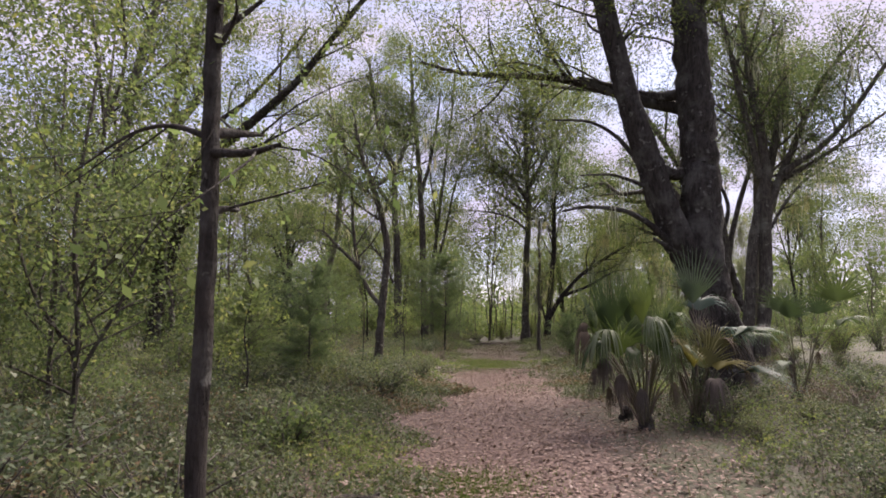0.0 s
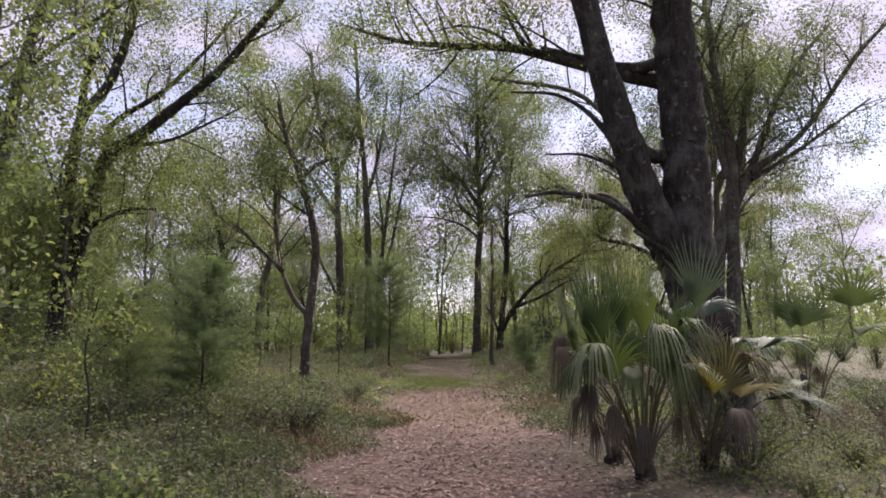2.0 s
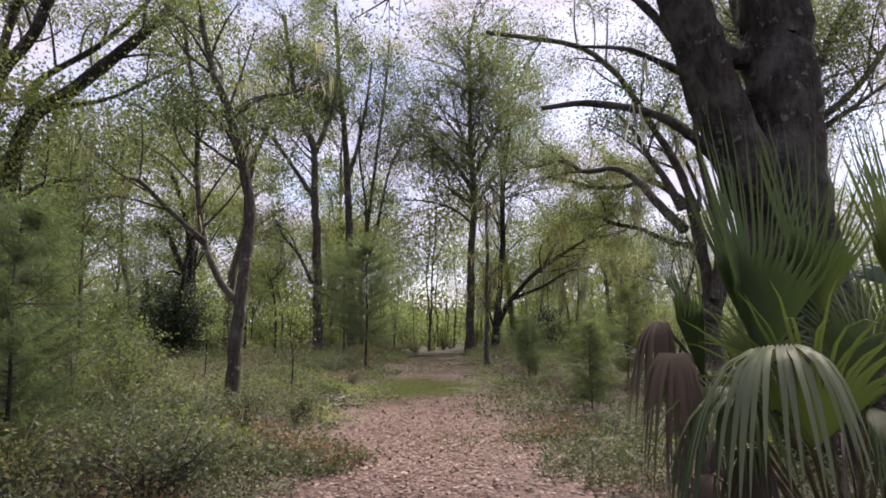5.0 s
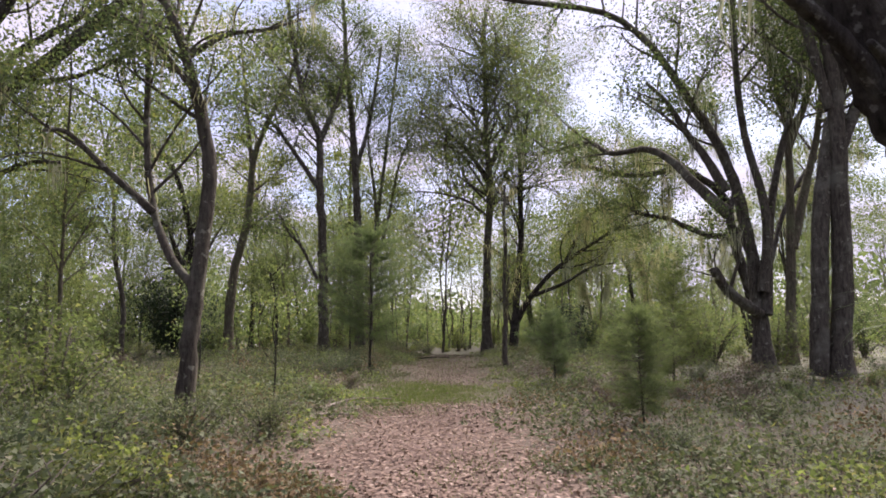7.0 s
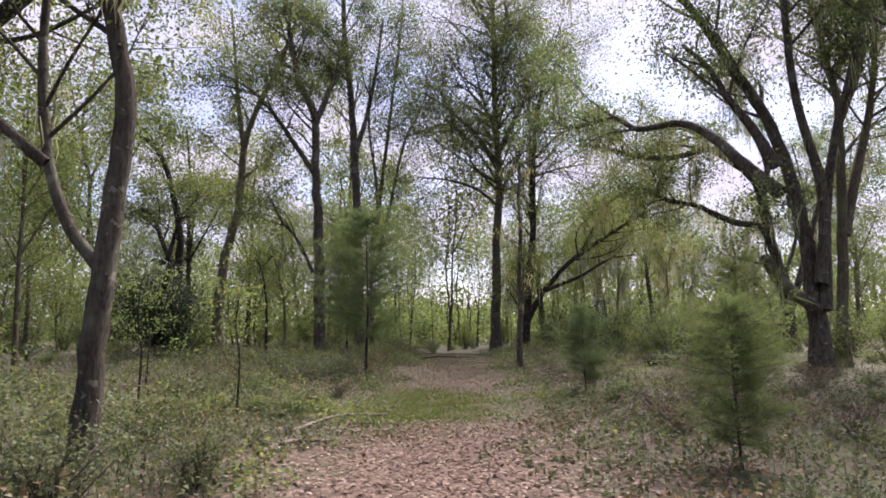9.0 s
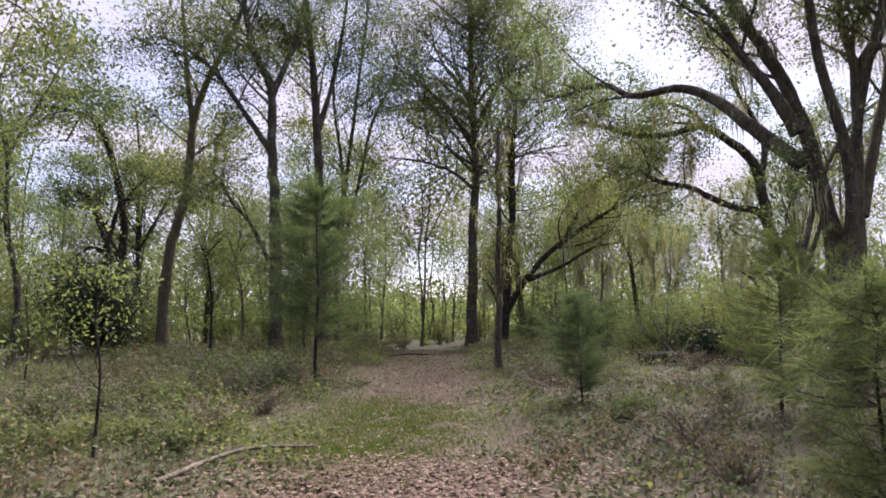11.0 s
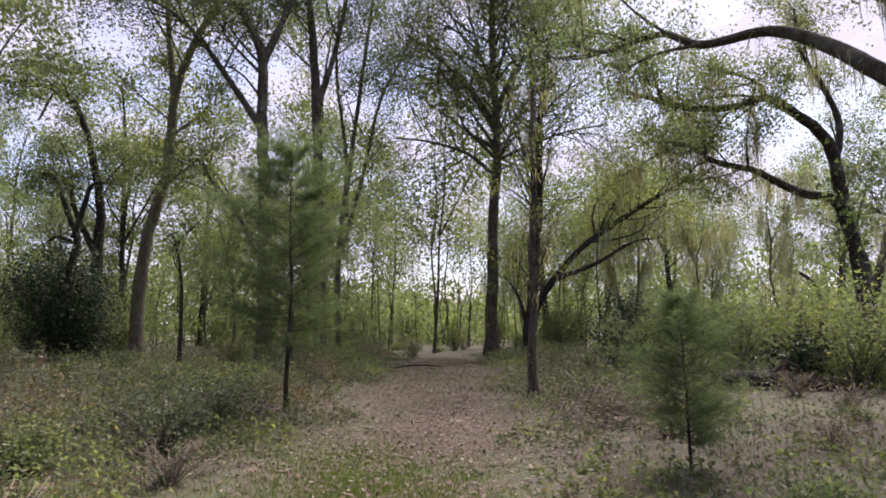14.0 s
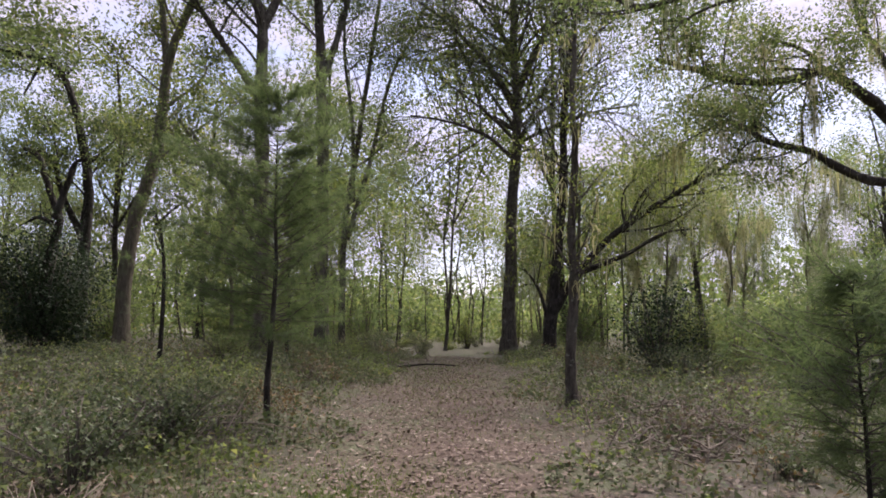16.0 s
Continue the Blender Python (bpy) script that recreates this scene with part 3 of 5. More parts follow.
TWINB = ((-1.24, 42.50), [
    (0.24, 0.09, [(0.0, 0.0, -0.15), (-0.18, 0.0, 7.3), (-0.34, 0.0, 10.26), (-0.51, 0.0, 13.04), (-0.8, 0.0, 15.62), (-0.97, 0.0, 18.53), (-1.14, 0.0, 20.96)]),
    (0.14, 0.06, [(-0.27, 0.0, 10.14), (0.31, 0.33, 12.43), (0.74, 0.67, 14.97), (1.07, 1.0, 17.89)]),
])
SLIM = ((-0.79, 45.00), [
    (0.14, 0.05, [(0.0, 0.0, -0.15), (-0.0, 0.0, 4.69), (0.47, 0.0, 8.68), (0.96, 0.0, 12.81), (1.47, 0.0, 17.09), (1.72, 0.0, 20.03)]),
    (0.11, 0.04, [(0.13, 0.0, 4.43), (0.98, 0.25, 7.93), (1.75, 0.5, 11.61), (2.84, 0.75, 14.02), (3.69, 1.0, 17.12)]),
    (0.1, 0.04, [(0.29, 0.0, 6.01), (0.23, -0.33, 9.12), (-0.16, -0.67, 12.24), (-0.04, -1.0, 15.38)]),
])
C2 = ((5.89, 45.00), [
    (0.29, 0.1, [(0.0, 0.0, -0.15), (0.19, 0.0, 6.04), (0.41, 0.0, 9.31), (0.25, 0.0, 12.96), (0.26, 0.0, 17.3), (0.23, 0.0, 20.58)]),
    (0.14, 0.04, [(0.34, 0.0, 10.14), (-0.93, -0.67, 11.84), (-2.55, -1.33, 13.17), (-3.85, -2.0, 13.77)]),
    (0.14, 0.04, [(0.38, 0.0, 10.98), (1.75, 0.5, 13.78), (3.06, 1.0, 16.43), (4.14, 1.5, 18.9)]),
    (0.1, 0.03, [(0.39, 0.0, 7.94), (-0.97, -0.67, 8.84), (-2.57, -1.33, 9.17), (-4.09, -2.0, 9.16)]),
    (0.1, 0.03, [(0.4, 0.0, 8.76), (2.01, -0.5, 9.47), (3.52, -1.0, 9.9), (4.99, -1.5, 10.04)]),
    (0.1, 0.03, [(0.37, 0.0, 11.83), (-0.5, 0.5, 14.88), (-0.98, 1.0, 17.8)]),
])
C3 = ((7.11, 43.00), [
    (0.24, 0.07, [(0.0, 0.0, -0.15), (0.31, 0.0, 3.39), (0.58, 0.0, 6.26), (0.7, 0.0, 9.52), (0.89, 0.0, 11.51), (1.26, 0.0, 13.88)]),
    (0.18, 0.04, [(0.13, 0.0, 1.52), (1.01, -0.4, 3.05), (2.39, -0.8, 4.57), (4.38, -1.2, 5.92), (6.18, -1.6, 6.95), (7.32, -2.0, 7.5)]),
    (0.12, 0.03, [(1.25, 0.0, 3.14), (3.13, 0.33, 3.87), (4.73, 0.67, 4.77), (6.35, 1.0, 5.06)]),
    (0.1, 0.03, [(0.03, 0.0, 1.21), (-0.31, 0.25, 2.47), (-0.8, 0.5, 3.27)]),
    (0.08, 0.03, [(3.08, 0.0, 4.97), (3.85, 0.25, 6.29), (5.3, 0.5, 7.48)]),
])
SNAG = ((4.6, 30.1), [
    (0.1, 0.04, [(0.0, 0.0, -0.15), (-0.02, 0.0, 1.0), (0.04, 0.0, 2.0), (0.02, 0.0, 3.1), (0.1, 0.0, 4.2), (0.06, 0.0, 5.2), (0.12, 0.0, 6.4)]),
    (0.045, 0.015, [(0.06, 0.0, 1.3), (0.16, 0.1, 2.6), (0.24, 0.2, 4.0)]),
    (0.03, 0.01, [(0.04, 0.0, 2.2), (-0.25, 0.1, 2.7), (-0.5, 0.1, 2.9)]),
])
LEFTDARK = ((-11.19, 45.50), [
    (0.28, 0.07, [(0.0, 0.0, -0.15), (-0.08, 0.0, 4.23), (-0.07, 0.0, 6.3), (-0.74, 0.0, 9.45), (-1.59, 0.0, 11.31), (-2.87, 0.0, 11.96), (-4.12, 0.0, 12.2)]),
    (0.15, 0.05, [(-0.08, 0.0, 4.23), (-0.87, -0.33, 5.98), (-1.28, -0.67, 7.45), (-1.96, -1.0, 7.75)]),
    (0.1, 0.04, [(-1.58, 0.0, 11.18), (-2.37, 0.25, 11.93), (-3.29, 0.5, 10.5)]),
])
LEFTFORK = ((-8.03, 42.00), [
    (0.28, 0.08, [(0.0, 0.0, -0.15), (0.15, 0.0, 4.35), (0.8, 0.0, 7.13), (1.0, 0.0, 10.22), (1.43, 0.0, 11.93), (2.66, 0.0, 14.71), (3.3, 0.0, 16.78)]),
    (0.15, 0.05, [(1.0, 0.0, 10.22), (0.55, 0.33, 12.79), (0.21, 0.67, 15.49), (-0.15, 1.0, 18.3)]),
])
GNARL = ((-10.68, 42.0), [
    (0.2, 0.06, [(0, 0, -0.15), (0.0, 0.0, 2.18), (-0.02, 0.12, 3.2), (0.14, 0.24, 4.58), (-0.43, 0.36, 5.85), (-0.86, 0.48, 6.9), (-1.48, 0.6, 7.25)]),
    (0.13, 0.05, [(0.14, 0.0, 4.58), (0.4, 0.12, 5.86), (0.58, 0.24, 6.68), (1.12, 0.36, 6.85)]),
    (0.09, 0.04, [(0.04, 0.0, 4.46), (-0.51, 0.12, 4.65), (-0.87, 0.24, 4.53)]),
])
THIN = ((-4.36, 36.0), [
    (0.06, 0.025, [(0, 0, -0.15), (0.0, 0.0, 1.72), (-0.1, 0.12, 2.78), (-0.3, 0.24, 3.59), (-0.52, 0.36, 4.0)]),
    (0.04, 0.015, [(-0.3, 0.0, 3.59), (0.0, 0.12, 3.95), (0.25, 0.24, 4.22)]),
])
SAPLING = ((-1.24, 3.20), [
    (0.056, 0.036, [(0.0, 0.0, -0.15), (0.01, 0.0, 0.99), (0.02, 0.0, 1.96), (0.01, 0.0, 2.63), (0.0, 0.0, 3.26), (-0.01, 0.0, 3.92), (-0.06, 0.0, 4.69)]),
    (0.035, 0.012, [(0.01, 0.0, 2.52), (0.13, 0.15, 2.56), (0.2, 0.3, 2.6)]),
    (0.03, 0.01, [(0.01, 0.0, 2.41), (0.27, -0.15, 2.37), (0.46, -0.3, 2.37)]),
    (0.018, 0.006, [(-0.01, 0.0, 2.5), (-0.24, 0.07, 2.58), (-0.48, 0.13, 2.55), (-0.82, 0.2, 2.36)]),
    (0.03, 0.01, [(0.02, 0.0, 2.08), (0.08, 0.05, 2.12), (0.14, 0.1, 2.12)]),
])

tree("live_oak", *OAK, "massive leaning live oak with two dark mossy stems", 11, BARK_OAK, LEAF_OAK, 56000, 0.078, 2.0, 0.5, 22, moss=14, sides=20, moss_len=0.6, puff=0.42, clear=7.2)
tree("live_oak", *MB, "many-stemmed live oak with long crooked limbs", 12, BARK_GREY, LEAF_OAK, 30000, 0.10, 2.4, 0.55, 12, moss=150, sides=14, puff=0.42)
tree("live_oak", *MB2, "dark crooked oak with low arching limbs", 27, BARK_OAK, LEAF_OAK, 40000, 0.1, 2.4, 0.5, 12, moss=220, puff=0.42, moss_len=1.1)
tree("oak_tree", *BT, "tall oak with paired straight dark trunks", 13, BARK_GREY, LEAF_OAK, 44000, 0.09, 2.8, 0.5, 13, moss=170, sides=14, puff=0.45)
tree("oak_tree", *PALE, "pale-barked oak with upswept limbs and hanging moss", 14, BARK_PALE, LEAF_OAK, 30000, 0.095, 3.0, 0.4, 22, moss=150, puff=0.45)
tree("crooked_oak", *CROOK, "slender crooked oak beside the footpath", 15, BARK_GREY, LEAF_OAK, 15000, 0.065, 1.5, 0.5, 9, moss=20, puff=0.3, moss_len=0.4)
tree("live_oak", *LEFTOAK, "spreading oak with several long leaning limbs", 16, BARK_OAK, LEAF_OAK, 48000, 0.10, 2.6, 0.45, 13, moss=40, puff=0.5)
tree("oak_tree", *LEFTTREE, "dark leaning oak at the wood's edge", 17, BARK_GREY, LEAF_OAK, 22000, 0.10, 2.6, 0.3, 15, puff=0.5)
tree("oak_tree", *TWINA, "tall forked oak with a straight grey trunk", 18, BARK_GREY, LEAF_OAK, 34000, 0.095, 2.9, 0.35, 13, puff=0.5)
tree("oak_tree", *TWINB, "tall straight oak with a narrow fork", 19, BARK_GREY, LEAF_OAK, 26000, 0.095, 2.5, 0.4, 13, puff=0.5)
tree("slim_tree", *SLIM, "clump of thin upright young stems", 20, BARK_GREY, LEAF_OAK, 18000, 0.095, 2.2, 0.3, 10, puff=0.45)
tree("broad_oak", *C2, "straight-trunked tree with a broad layered crown", 21, BARK_GREY, LEAF_OAK, 100000, 0.098, 4.2, 0.36, 28, puff=0.5, rise=0.1)
tree("bent_oak", *C3, "black-barked tree with a low bough bent outwards", 22, BARK_BLACK, LEAF_OAK, 11000, 0.11, 2.4, 0.35, 11, moss=160, puff=0.45)
tree("dead_snag", *SNAG, "thin half-dead grey trunk with broken stubs", 23, BARK_GREY, LEAF_OAK, 1800, 0.07, 0.9, 0.3, 12, moss=24, puff=0.15, moss_len=0.35)
tree("gnarled_oak", *LEFTDARK, "gnarled dark oak with a curling top", 24, BARK_BLACK, LEAF_OAK, 19000, 0.12, 2.2, 0.3, 11, puff=0.45)
tree("oak_tree", *LEFTFORK, "leaning forked oak with a mossy trunk", 25, BARK_PALE, LEAF_LIGHT, 22000, 0.12, 2.8, 0.3, 14, puff=0.5)
tree("gnarled_oak", *GNARL, "black stunted oak with curling bare limbs", 28, BARK_BLACK, LEAF_OAK, 900, 0.1, 0.9, 0.5, 5, puff=0.3)
tree("crooked_oak", *THIN, "thin black crooked stem forking in the undergrowth", 29, BARK_BLACK, LEAF_OAK, 700, 0.09, 0.8, 0.5, 5, puff=0.25)
tree("sapling_tree", *SAPLING, "slim grey-barked young oak beside the footpath", 26, BARK_OAK, LEAF_LIGHT, 900, 0.055, 0.9, 0.6, 5, puff=0.16)

for x, y, h, seed in ((-1.3, 20.6, 2.1, 31), (-2.6, 20.3, 2.4, 32), (-3.0, 9.6, 1.9, 33), (-4.4, 25.0, 2.6, 34)):
    tree("sapling", (x, y), [(0.02, 0.006, [(0, 0, -0.1), (0.03, 0.02, h * 0.4), (-0.04, 0.0, h * 0.7), (0.05, 0.03, h)])],
         "thin dark-stemmed sapling with sparse green leaves", seed, BARK_OAK, LEAF_LIGHT, 700, 0.06, 0.6, 0.25, 9, sides=8, group="saplings", puff=0.16, rise=0.2)


# ---- younger woods behind and between ----
def wood_tree(seed, height, radius, leaf, count, leaf_len, bark, label, spread, forks=2, moss=0):
    rng = np.random.default_rng(seed)
    stems, lean = [], rng.normal(0, 0.05, 2)
    line = [(0, 0, -0.15)] + [(float(lean[0] * z + rng.normal(0, 0.12)), float(lean[1] * z + rng.normal(0, 0.12)), float(z)) for z in np.linspace(height * 0.2, height, 5)]
    stems.append((radius, radius * 0.25, line))
    for _ in range(forks):
        p, a = line[rng.integers(2, 4)], rng.uniform(0, 6.28)
        k = height * rng.uniform(0.25, 0.4)
        stems.append((radius * 0.5, radius * 0.15, [p] + [(p[0] + math.cos(a) * k * f * 0.5, p[1] + math.sin(a) * k * f * 0.5, p[2] + k * f) for f in (0.3, 0.65, 1.0)]))
    return tree("young_tree", (0, 0), stems, label, seed, bark, leaf, count, leaf_len, spread, 0.3, 7, sides=8, group="young woods", puff=0.6, moss=moss, moss_len=1.3)


WOODS = [
    wood_tree(101, 14, 0.16, LEAF_OAK, 8200, 0.155, BARK_GREY, "tall thin forest tree with a ragged crown", 2.8),
    wood_tree(102, 11, 0.12, LEAF_LIGHT, 8200, 0.145, BARK_GREY, "young light-green tree with a loose crown", 2.4),
    wood_tree(103, 16, 0.2, LEAF_OAK, 8600, 0.165, BARK_OAK, "tall dark-trunked forest tree", 3.2),
    wood_tree(104, 8, 0.09, LEAF_LIGHT, 11000, 0.092, BARK_PALE, "small understorey tree with yellow-green leaves", 1.9, 3),
    wood_tree(105, 6, 0.07, LEAF_OAK, 11000, 0.088, BARK_GREY, "bushy understorey tree leafed to the ground", 1.8, 3),
    wood_tree(106, 9, 0.05, LEAF_LIGHT, 2600, 0.13, BARK_GREY, "very thin upright young stem with sparse leaves", 1.3, 1),
    wood_tree(107, 8, 0.09, LEAF_LIGHT, 3200, 0.12, BARK_PALE, "pale slender tree draped in hanging moss", 2.0, 3, 150),
]
NEAR_LEAFY = tree("understorey_tree", (0, 0), [
    (0.05, 0.015, [(0, 0, -0.15), (0.05, 0.02, 1.5), (-0.06, 0.1, 3.2), (0.1, 0.05, 5.4)]),
    (0.03, 0.01, [(0.03, 0.02, 1.1), (0.5, -0.2, 2.2), (0.9, -0.3, 3.6)]),
    (0.03, 0.01, [(0.04, 0.02, 1.4), (-0.5, 0.3, 2.4), (-0.8, 0.6, 3.9)]),
], "thin understorey tree with loose yellow-green leaves", 109, BARK_GREY, LEAF_OAK, 7000, 0.075, 1.6, 0.2, 14, sides=8, group="young woods", puff=0.4, rise=0.1)
rng = np.random.default_rng(50)
spots = []


def free(x, y, gap):
    return all((x - a) ** 2 + (y - c) ** 2 > gap * gap for a, c in spots)


def scatter_woods(n, xs, ys, kinds, gap, keep, size=1.0):
    tries = 0
    while n and tries < 4000:
        tries += 1
        x, y = rng.uniform(*xs), rng.uniform(*ys)
        if not keep(x, y) or not free(x, y, gap):
            continue
        spots.append((x, y))
        w = WOODS[kinds[rng.integers(len(kinds))]]
        s = size * rng.uniform(0.8, 1.2)
        o = copy_thing(w, pose(x, y, float(ground_z(x, y)), 0, 0, rng.uniform(0, 360)))
        o.scale = (s, s, s * rng.uniform(0.9, 1.1))
        n -= 1


def lane(x, y):
    glade = 24 < y < 46 and abs(x - 2 + (y - 16) * 0.45) < 2.6        # open ground before the gnarled oak
    return (abs(x - path_x(y)) > 4.5 or y > 66) and not glade


for x, y, s, turn in ((-3.6, 53.5, 1.2, 75), (10.2, 52.0, 1.3, 190)):
    spots.append((x, y))
    tall = copy_thing(WOODS[0 if s > 1.4 else 2], pose(x, y, float(ground_z(x, y)), 0, 0, turn))
    tall.scale = (s * 0.85, s * 0.85, s)
scatter_woods(18, (-34, 40), (52, 80), (0, 2, 1), 4.0, lambda x, y: abs(x - 3.0) > 5.5)
scatter_woods(16, (-30, -6), (30, 56), (3, 4, 1), 3.0, lane)
scatter_woods(7, (8, 24), (47, 56), (6, 6, 6), 2.4, lane)
scatter_woods(4, (18, 36), (46, 58), (3, 6), 3.0, lane)
scatter_woods(12, (-24, -9.5), (14, 31), (3, 4, 1), 3.0, lane)
scatter_woods(1, (22, 30), (24, 34), (3, 4), 3.5, lane)
scatter_woods(22, (-6, 14), (47, 60), (5, 5, 5), 0.8, lambda x, y: True)
scatter_woods(5, (-4, 10), (48, 66), (5, 5, 5), 0.9, lambda x, y: True, 1.6)
scatter_woods(7, (-32, -9), (47, 62), (0, 1, 2, 4), 2.4, lambda x, y: True)
scatter_woods(5, (-26, 26), (-22, -5), (0, 1, 2), 4.5, lambda x, y: abs(x) > 2.5)
for x, y, turn, s in ((-3.7, 6.3, 40, 0.8), (-5.2, 8.4, 150, 0.95), (-4.4, 4.3, 260, 0.7)):
    leafy = copy_thing(NEAR_LEAFY, pose(x, y, float(ground_z(x, y)), 0, 0, turn))
    leafy.scale = (s, s, s)
NEAR_LEAFY.matrix_basis = pose(-5.6, 5.6, float(ground_z(-5.6, 5.6)))
for w in WOODS:
    w.matrix_basis = pose(rng.uniform(14, 50), rng.uniform(70, 92), 0, 0, 0, 0)


def far_woods():
    r = np.random.default_rng(77)
    bits, trunks = [], []
    for a in np.linspace(0, 2 * np.pi, 150, endpoint=False):
        for ring in range(2):
            d = 95 + ring * 22 + r.uniform(-9, 9)
            x, y = 2 + d * math.sin(a), 20 + d * math.cos(a)
            h = r.uniform(5, 9) if abs(math.sin(a)) < 0.2 and math.cos(a) > 0 else r.uniform(8, 14)
            n = 260
            p = np.stack([r.normal(0, 2.4, n), r.normal(0, 2.4, n), h * r.beta(1.0, 1.3, n)], 1) + (x, y, ground_z(x, y))
            bits.append(slivers(p, 0.9, 0.7, r))
            trunks.append(tube([(x, y, -1), (x + r.normal(0, 0.3), y, h * 0.5), (x + r.normal(0, 0.6), y, h * 0.9)], [0.22, 0.16, 0.05], 5))
    o = tagged(new("far_woods"), "distant wall of mixed green woodland", "woods", kind="stuff")
    part("foliage", mesh("foliage", *join(bits), LEAF_LIGHT), o)
    part("stemwork", mesh("stemwork", *join(trunks), BARK_GREY), o)


far_woods()


def thicket():
    """The dense green wall of undergrowth that closes the view between the trunks."""
    r = np.random.default_rng(78)
    n = 190000
    x = r.uniform(-52, 62, n)
    y = 63 + r.uniform(-6, 12, n) + 2.5 * np.sin(x * 0.21)
    centre = np.exp(-((x - 4) / 6.5) ** 2)
    top = (6.3 + 1.6 * np.sin(x * 0.37 + 1) + 1.2 * np.sin(x * 0.93) + 0.8 * np.sin(x * 2.3 + y)) * (1 - 0.5 * centre) + 2.8 * np.clip((-x - 5) / 4, 0, 1) - 1.8 * np.clip((x - 9) / 5, 0, 1)
    z = top * r.beta(1.1, 1.5, n)
    gaps = np.sin(x * 1.7 + np.sin(z * 1.1) * 1.5) * np.sin(z * 1.9 + x * 0.8 + y * 0.9)
    keep = gaps > r.uniform(-1.4, 0.5, n) + 0.35 * (x > 7)
    p = np.stack([x, y, z + ground_z(x, y)], 1)[keep]
    stems = [tube([(u, v, -0.3), (u + r.normal(0, 0.3), v, 2.5), (u + r.normal(0, 0.6), v, 5.5)], [0.06, 0.045, 0.015], 4)
             for u, v in zip(r.uniform(-50, 60, 240), r.uniform(57, 72, 240))]
    o = tagged(new("thicket"), "dense light-green thicket closing the view between trunks", "thicket", kind="stuff")
    part("foliage", mesh("foliage", *slivers(p, 0.24, 0.16, r), LEAF_LIGHT), o)["kind"] = "stuff"
    part("stemwork", mesh("stemwork", *join(stems), BARK_GREY), o)["kind"] = "stuff"


thicket()


# ---- shrubs ----
def shrub(seed, height, width, leaf, count, leaf_len, label, name="shrub", stalks=16, stalk=TWIG, group="understorey shrubs", low=0.15):
    r = np.random.default_rng(seed)
    root = thing(name, (0, 0, 0), label, "shrub", group)
    bits, pos = [], []
    for _ in range(stalks):
        a, o = r.uniform(0, 6.28), r.uniform(0, 1) ** 0.6
        h = height * r.uniform(0.55, 1.0) * (1 - 0.35 * o)
        w = width * 0.5 * o
        e = np.array([math.cos(a) * w, math.sin(a) * w, h])
        line = smooth_line([e * (0.12, 0.12, 0) + (0, 0, -0.04), e * (0.4, 0.4, 0.45) + r.normal(0, 0.05, 3), e], 2)
        bits.append(tube(line, np.linspace(0.009, 0.003, len(line)) * (0.6 + height), 3))
        for _ in range(3):
            k = r.integers(1, len(line))
            d = rand_dir(r, 1)[0] * (1, 1, 0.6) + (0, 0, 0.25)
            q = line[k] + d * height * r.uniform(0.12, 0.3)
            q[2] = max(q[2], 0.03)
            bits.append(tube([line[k], q], [0.004, 0.0015], 3))
            pos += [q, (line[k] + q) / 2]
        pos.append(line[-1])
    part("stemwork", mesh("stemwork", *join(bits), stalk), root)["kind"] = "stuff"
    if count:
        pos = np.array(pos)
        wgt = r.gamma(1.0, 1.0, len(pos)) * (pos[:, 2] > low * height)
        pick = pos[r.choice(len(pos), count, p=wgt / wgt.sum())]
        p = pick + r.normal(0, 0.09 * max(0.7, height), (count, 3))
        p[:, 2] = np.maximum(p[:, 2], 0.03)
        part("foliage", mesh("foliage", *slivers(p, leaf_len, leaf_len * 0.55, r, 0.1, 0.3), leaf), root)["kind"] = "stuff"
    return root


SHRUBS = [
    shrub(201, 0.7, 1.4, LEAF_SHRUB, 1900, 0.045, "low grey-green shrub with small leaves", stalks=22),
    shrub(202, 1.05, 1.5, LEAF_SHRUB, 2100, 0.05, "knee-high grey-green bush on the forest floor", stalks=20),
    shrub(203, 1.7, 1.9, LEAF_OAK, 2500, 0.07, "leafy green bush in the undergrowth", stalks=22),
    shrub(204, 0.42, 1.3, LEAF_LIGHT, 1600, 0.05, "low bright-green leafy plant patch", stalks=22),
    shrub(205, 0.7, 1.4, LEAF_BROWN, 500, 0.045, "bare brown twiggy undergrowth", "dry_brush", 34, DRY),
    shrub(206, 2.6, 2.6, LEAF_LIGHT, 3400, 0.095, "tall light-green leafy bush in the undergrowth", stalks=24),
    shrub(207, 3.8, 3.6, LEAF_OAK, 4500, 0.12, "tall dense green thicket bush", stalks=18, low=0.05),
]
placed = []


def scatter_shrubs(n, xs, ys, kinds, gap, clear, size=(0.75, 1.25)):
    tries = 0
    while n and tries < 6000:
        tries += 1
        x, y = rng.uniform(*xs), rng.uniform(*ys)
        d = x - path_x(y)
        if -clear[0] < d < clear[1] or any((x - a) ** 2 + (y - c) ** 2 < gap * gap for a, c in placed):
            continue
        placed.append((x, y))
        w = SHRUBS[kinds[rng.integers(len(kinds))]]
        s = rng.uniform(*size)
        o = copy_thing(w, pose(x, y, float(ground_z(x, y)) - 0.01, 0, 0, rng.uniform(0, 360)))
        o.scale = (s, s, s * rng.uniform(0.85, 1.15))
        n -= 1


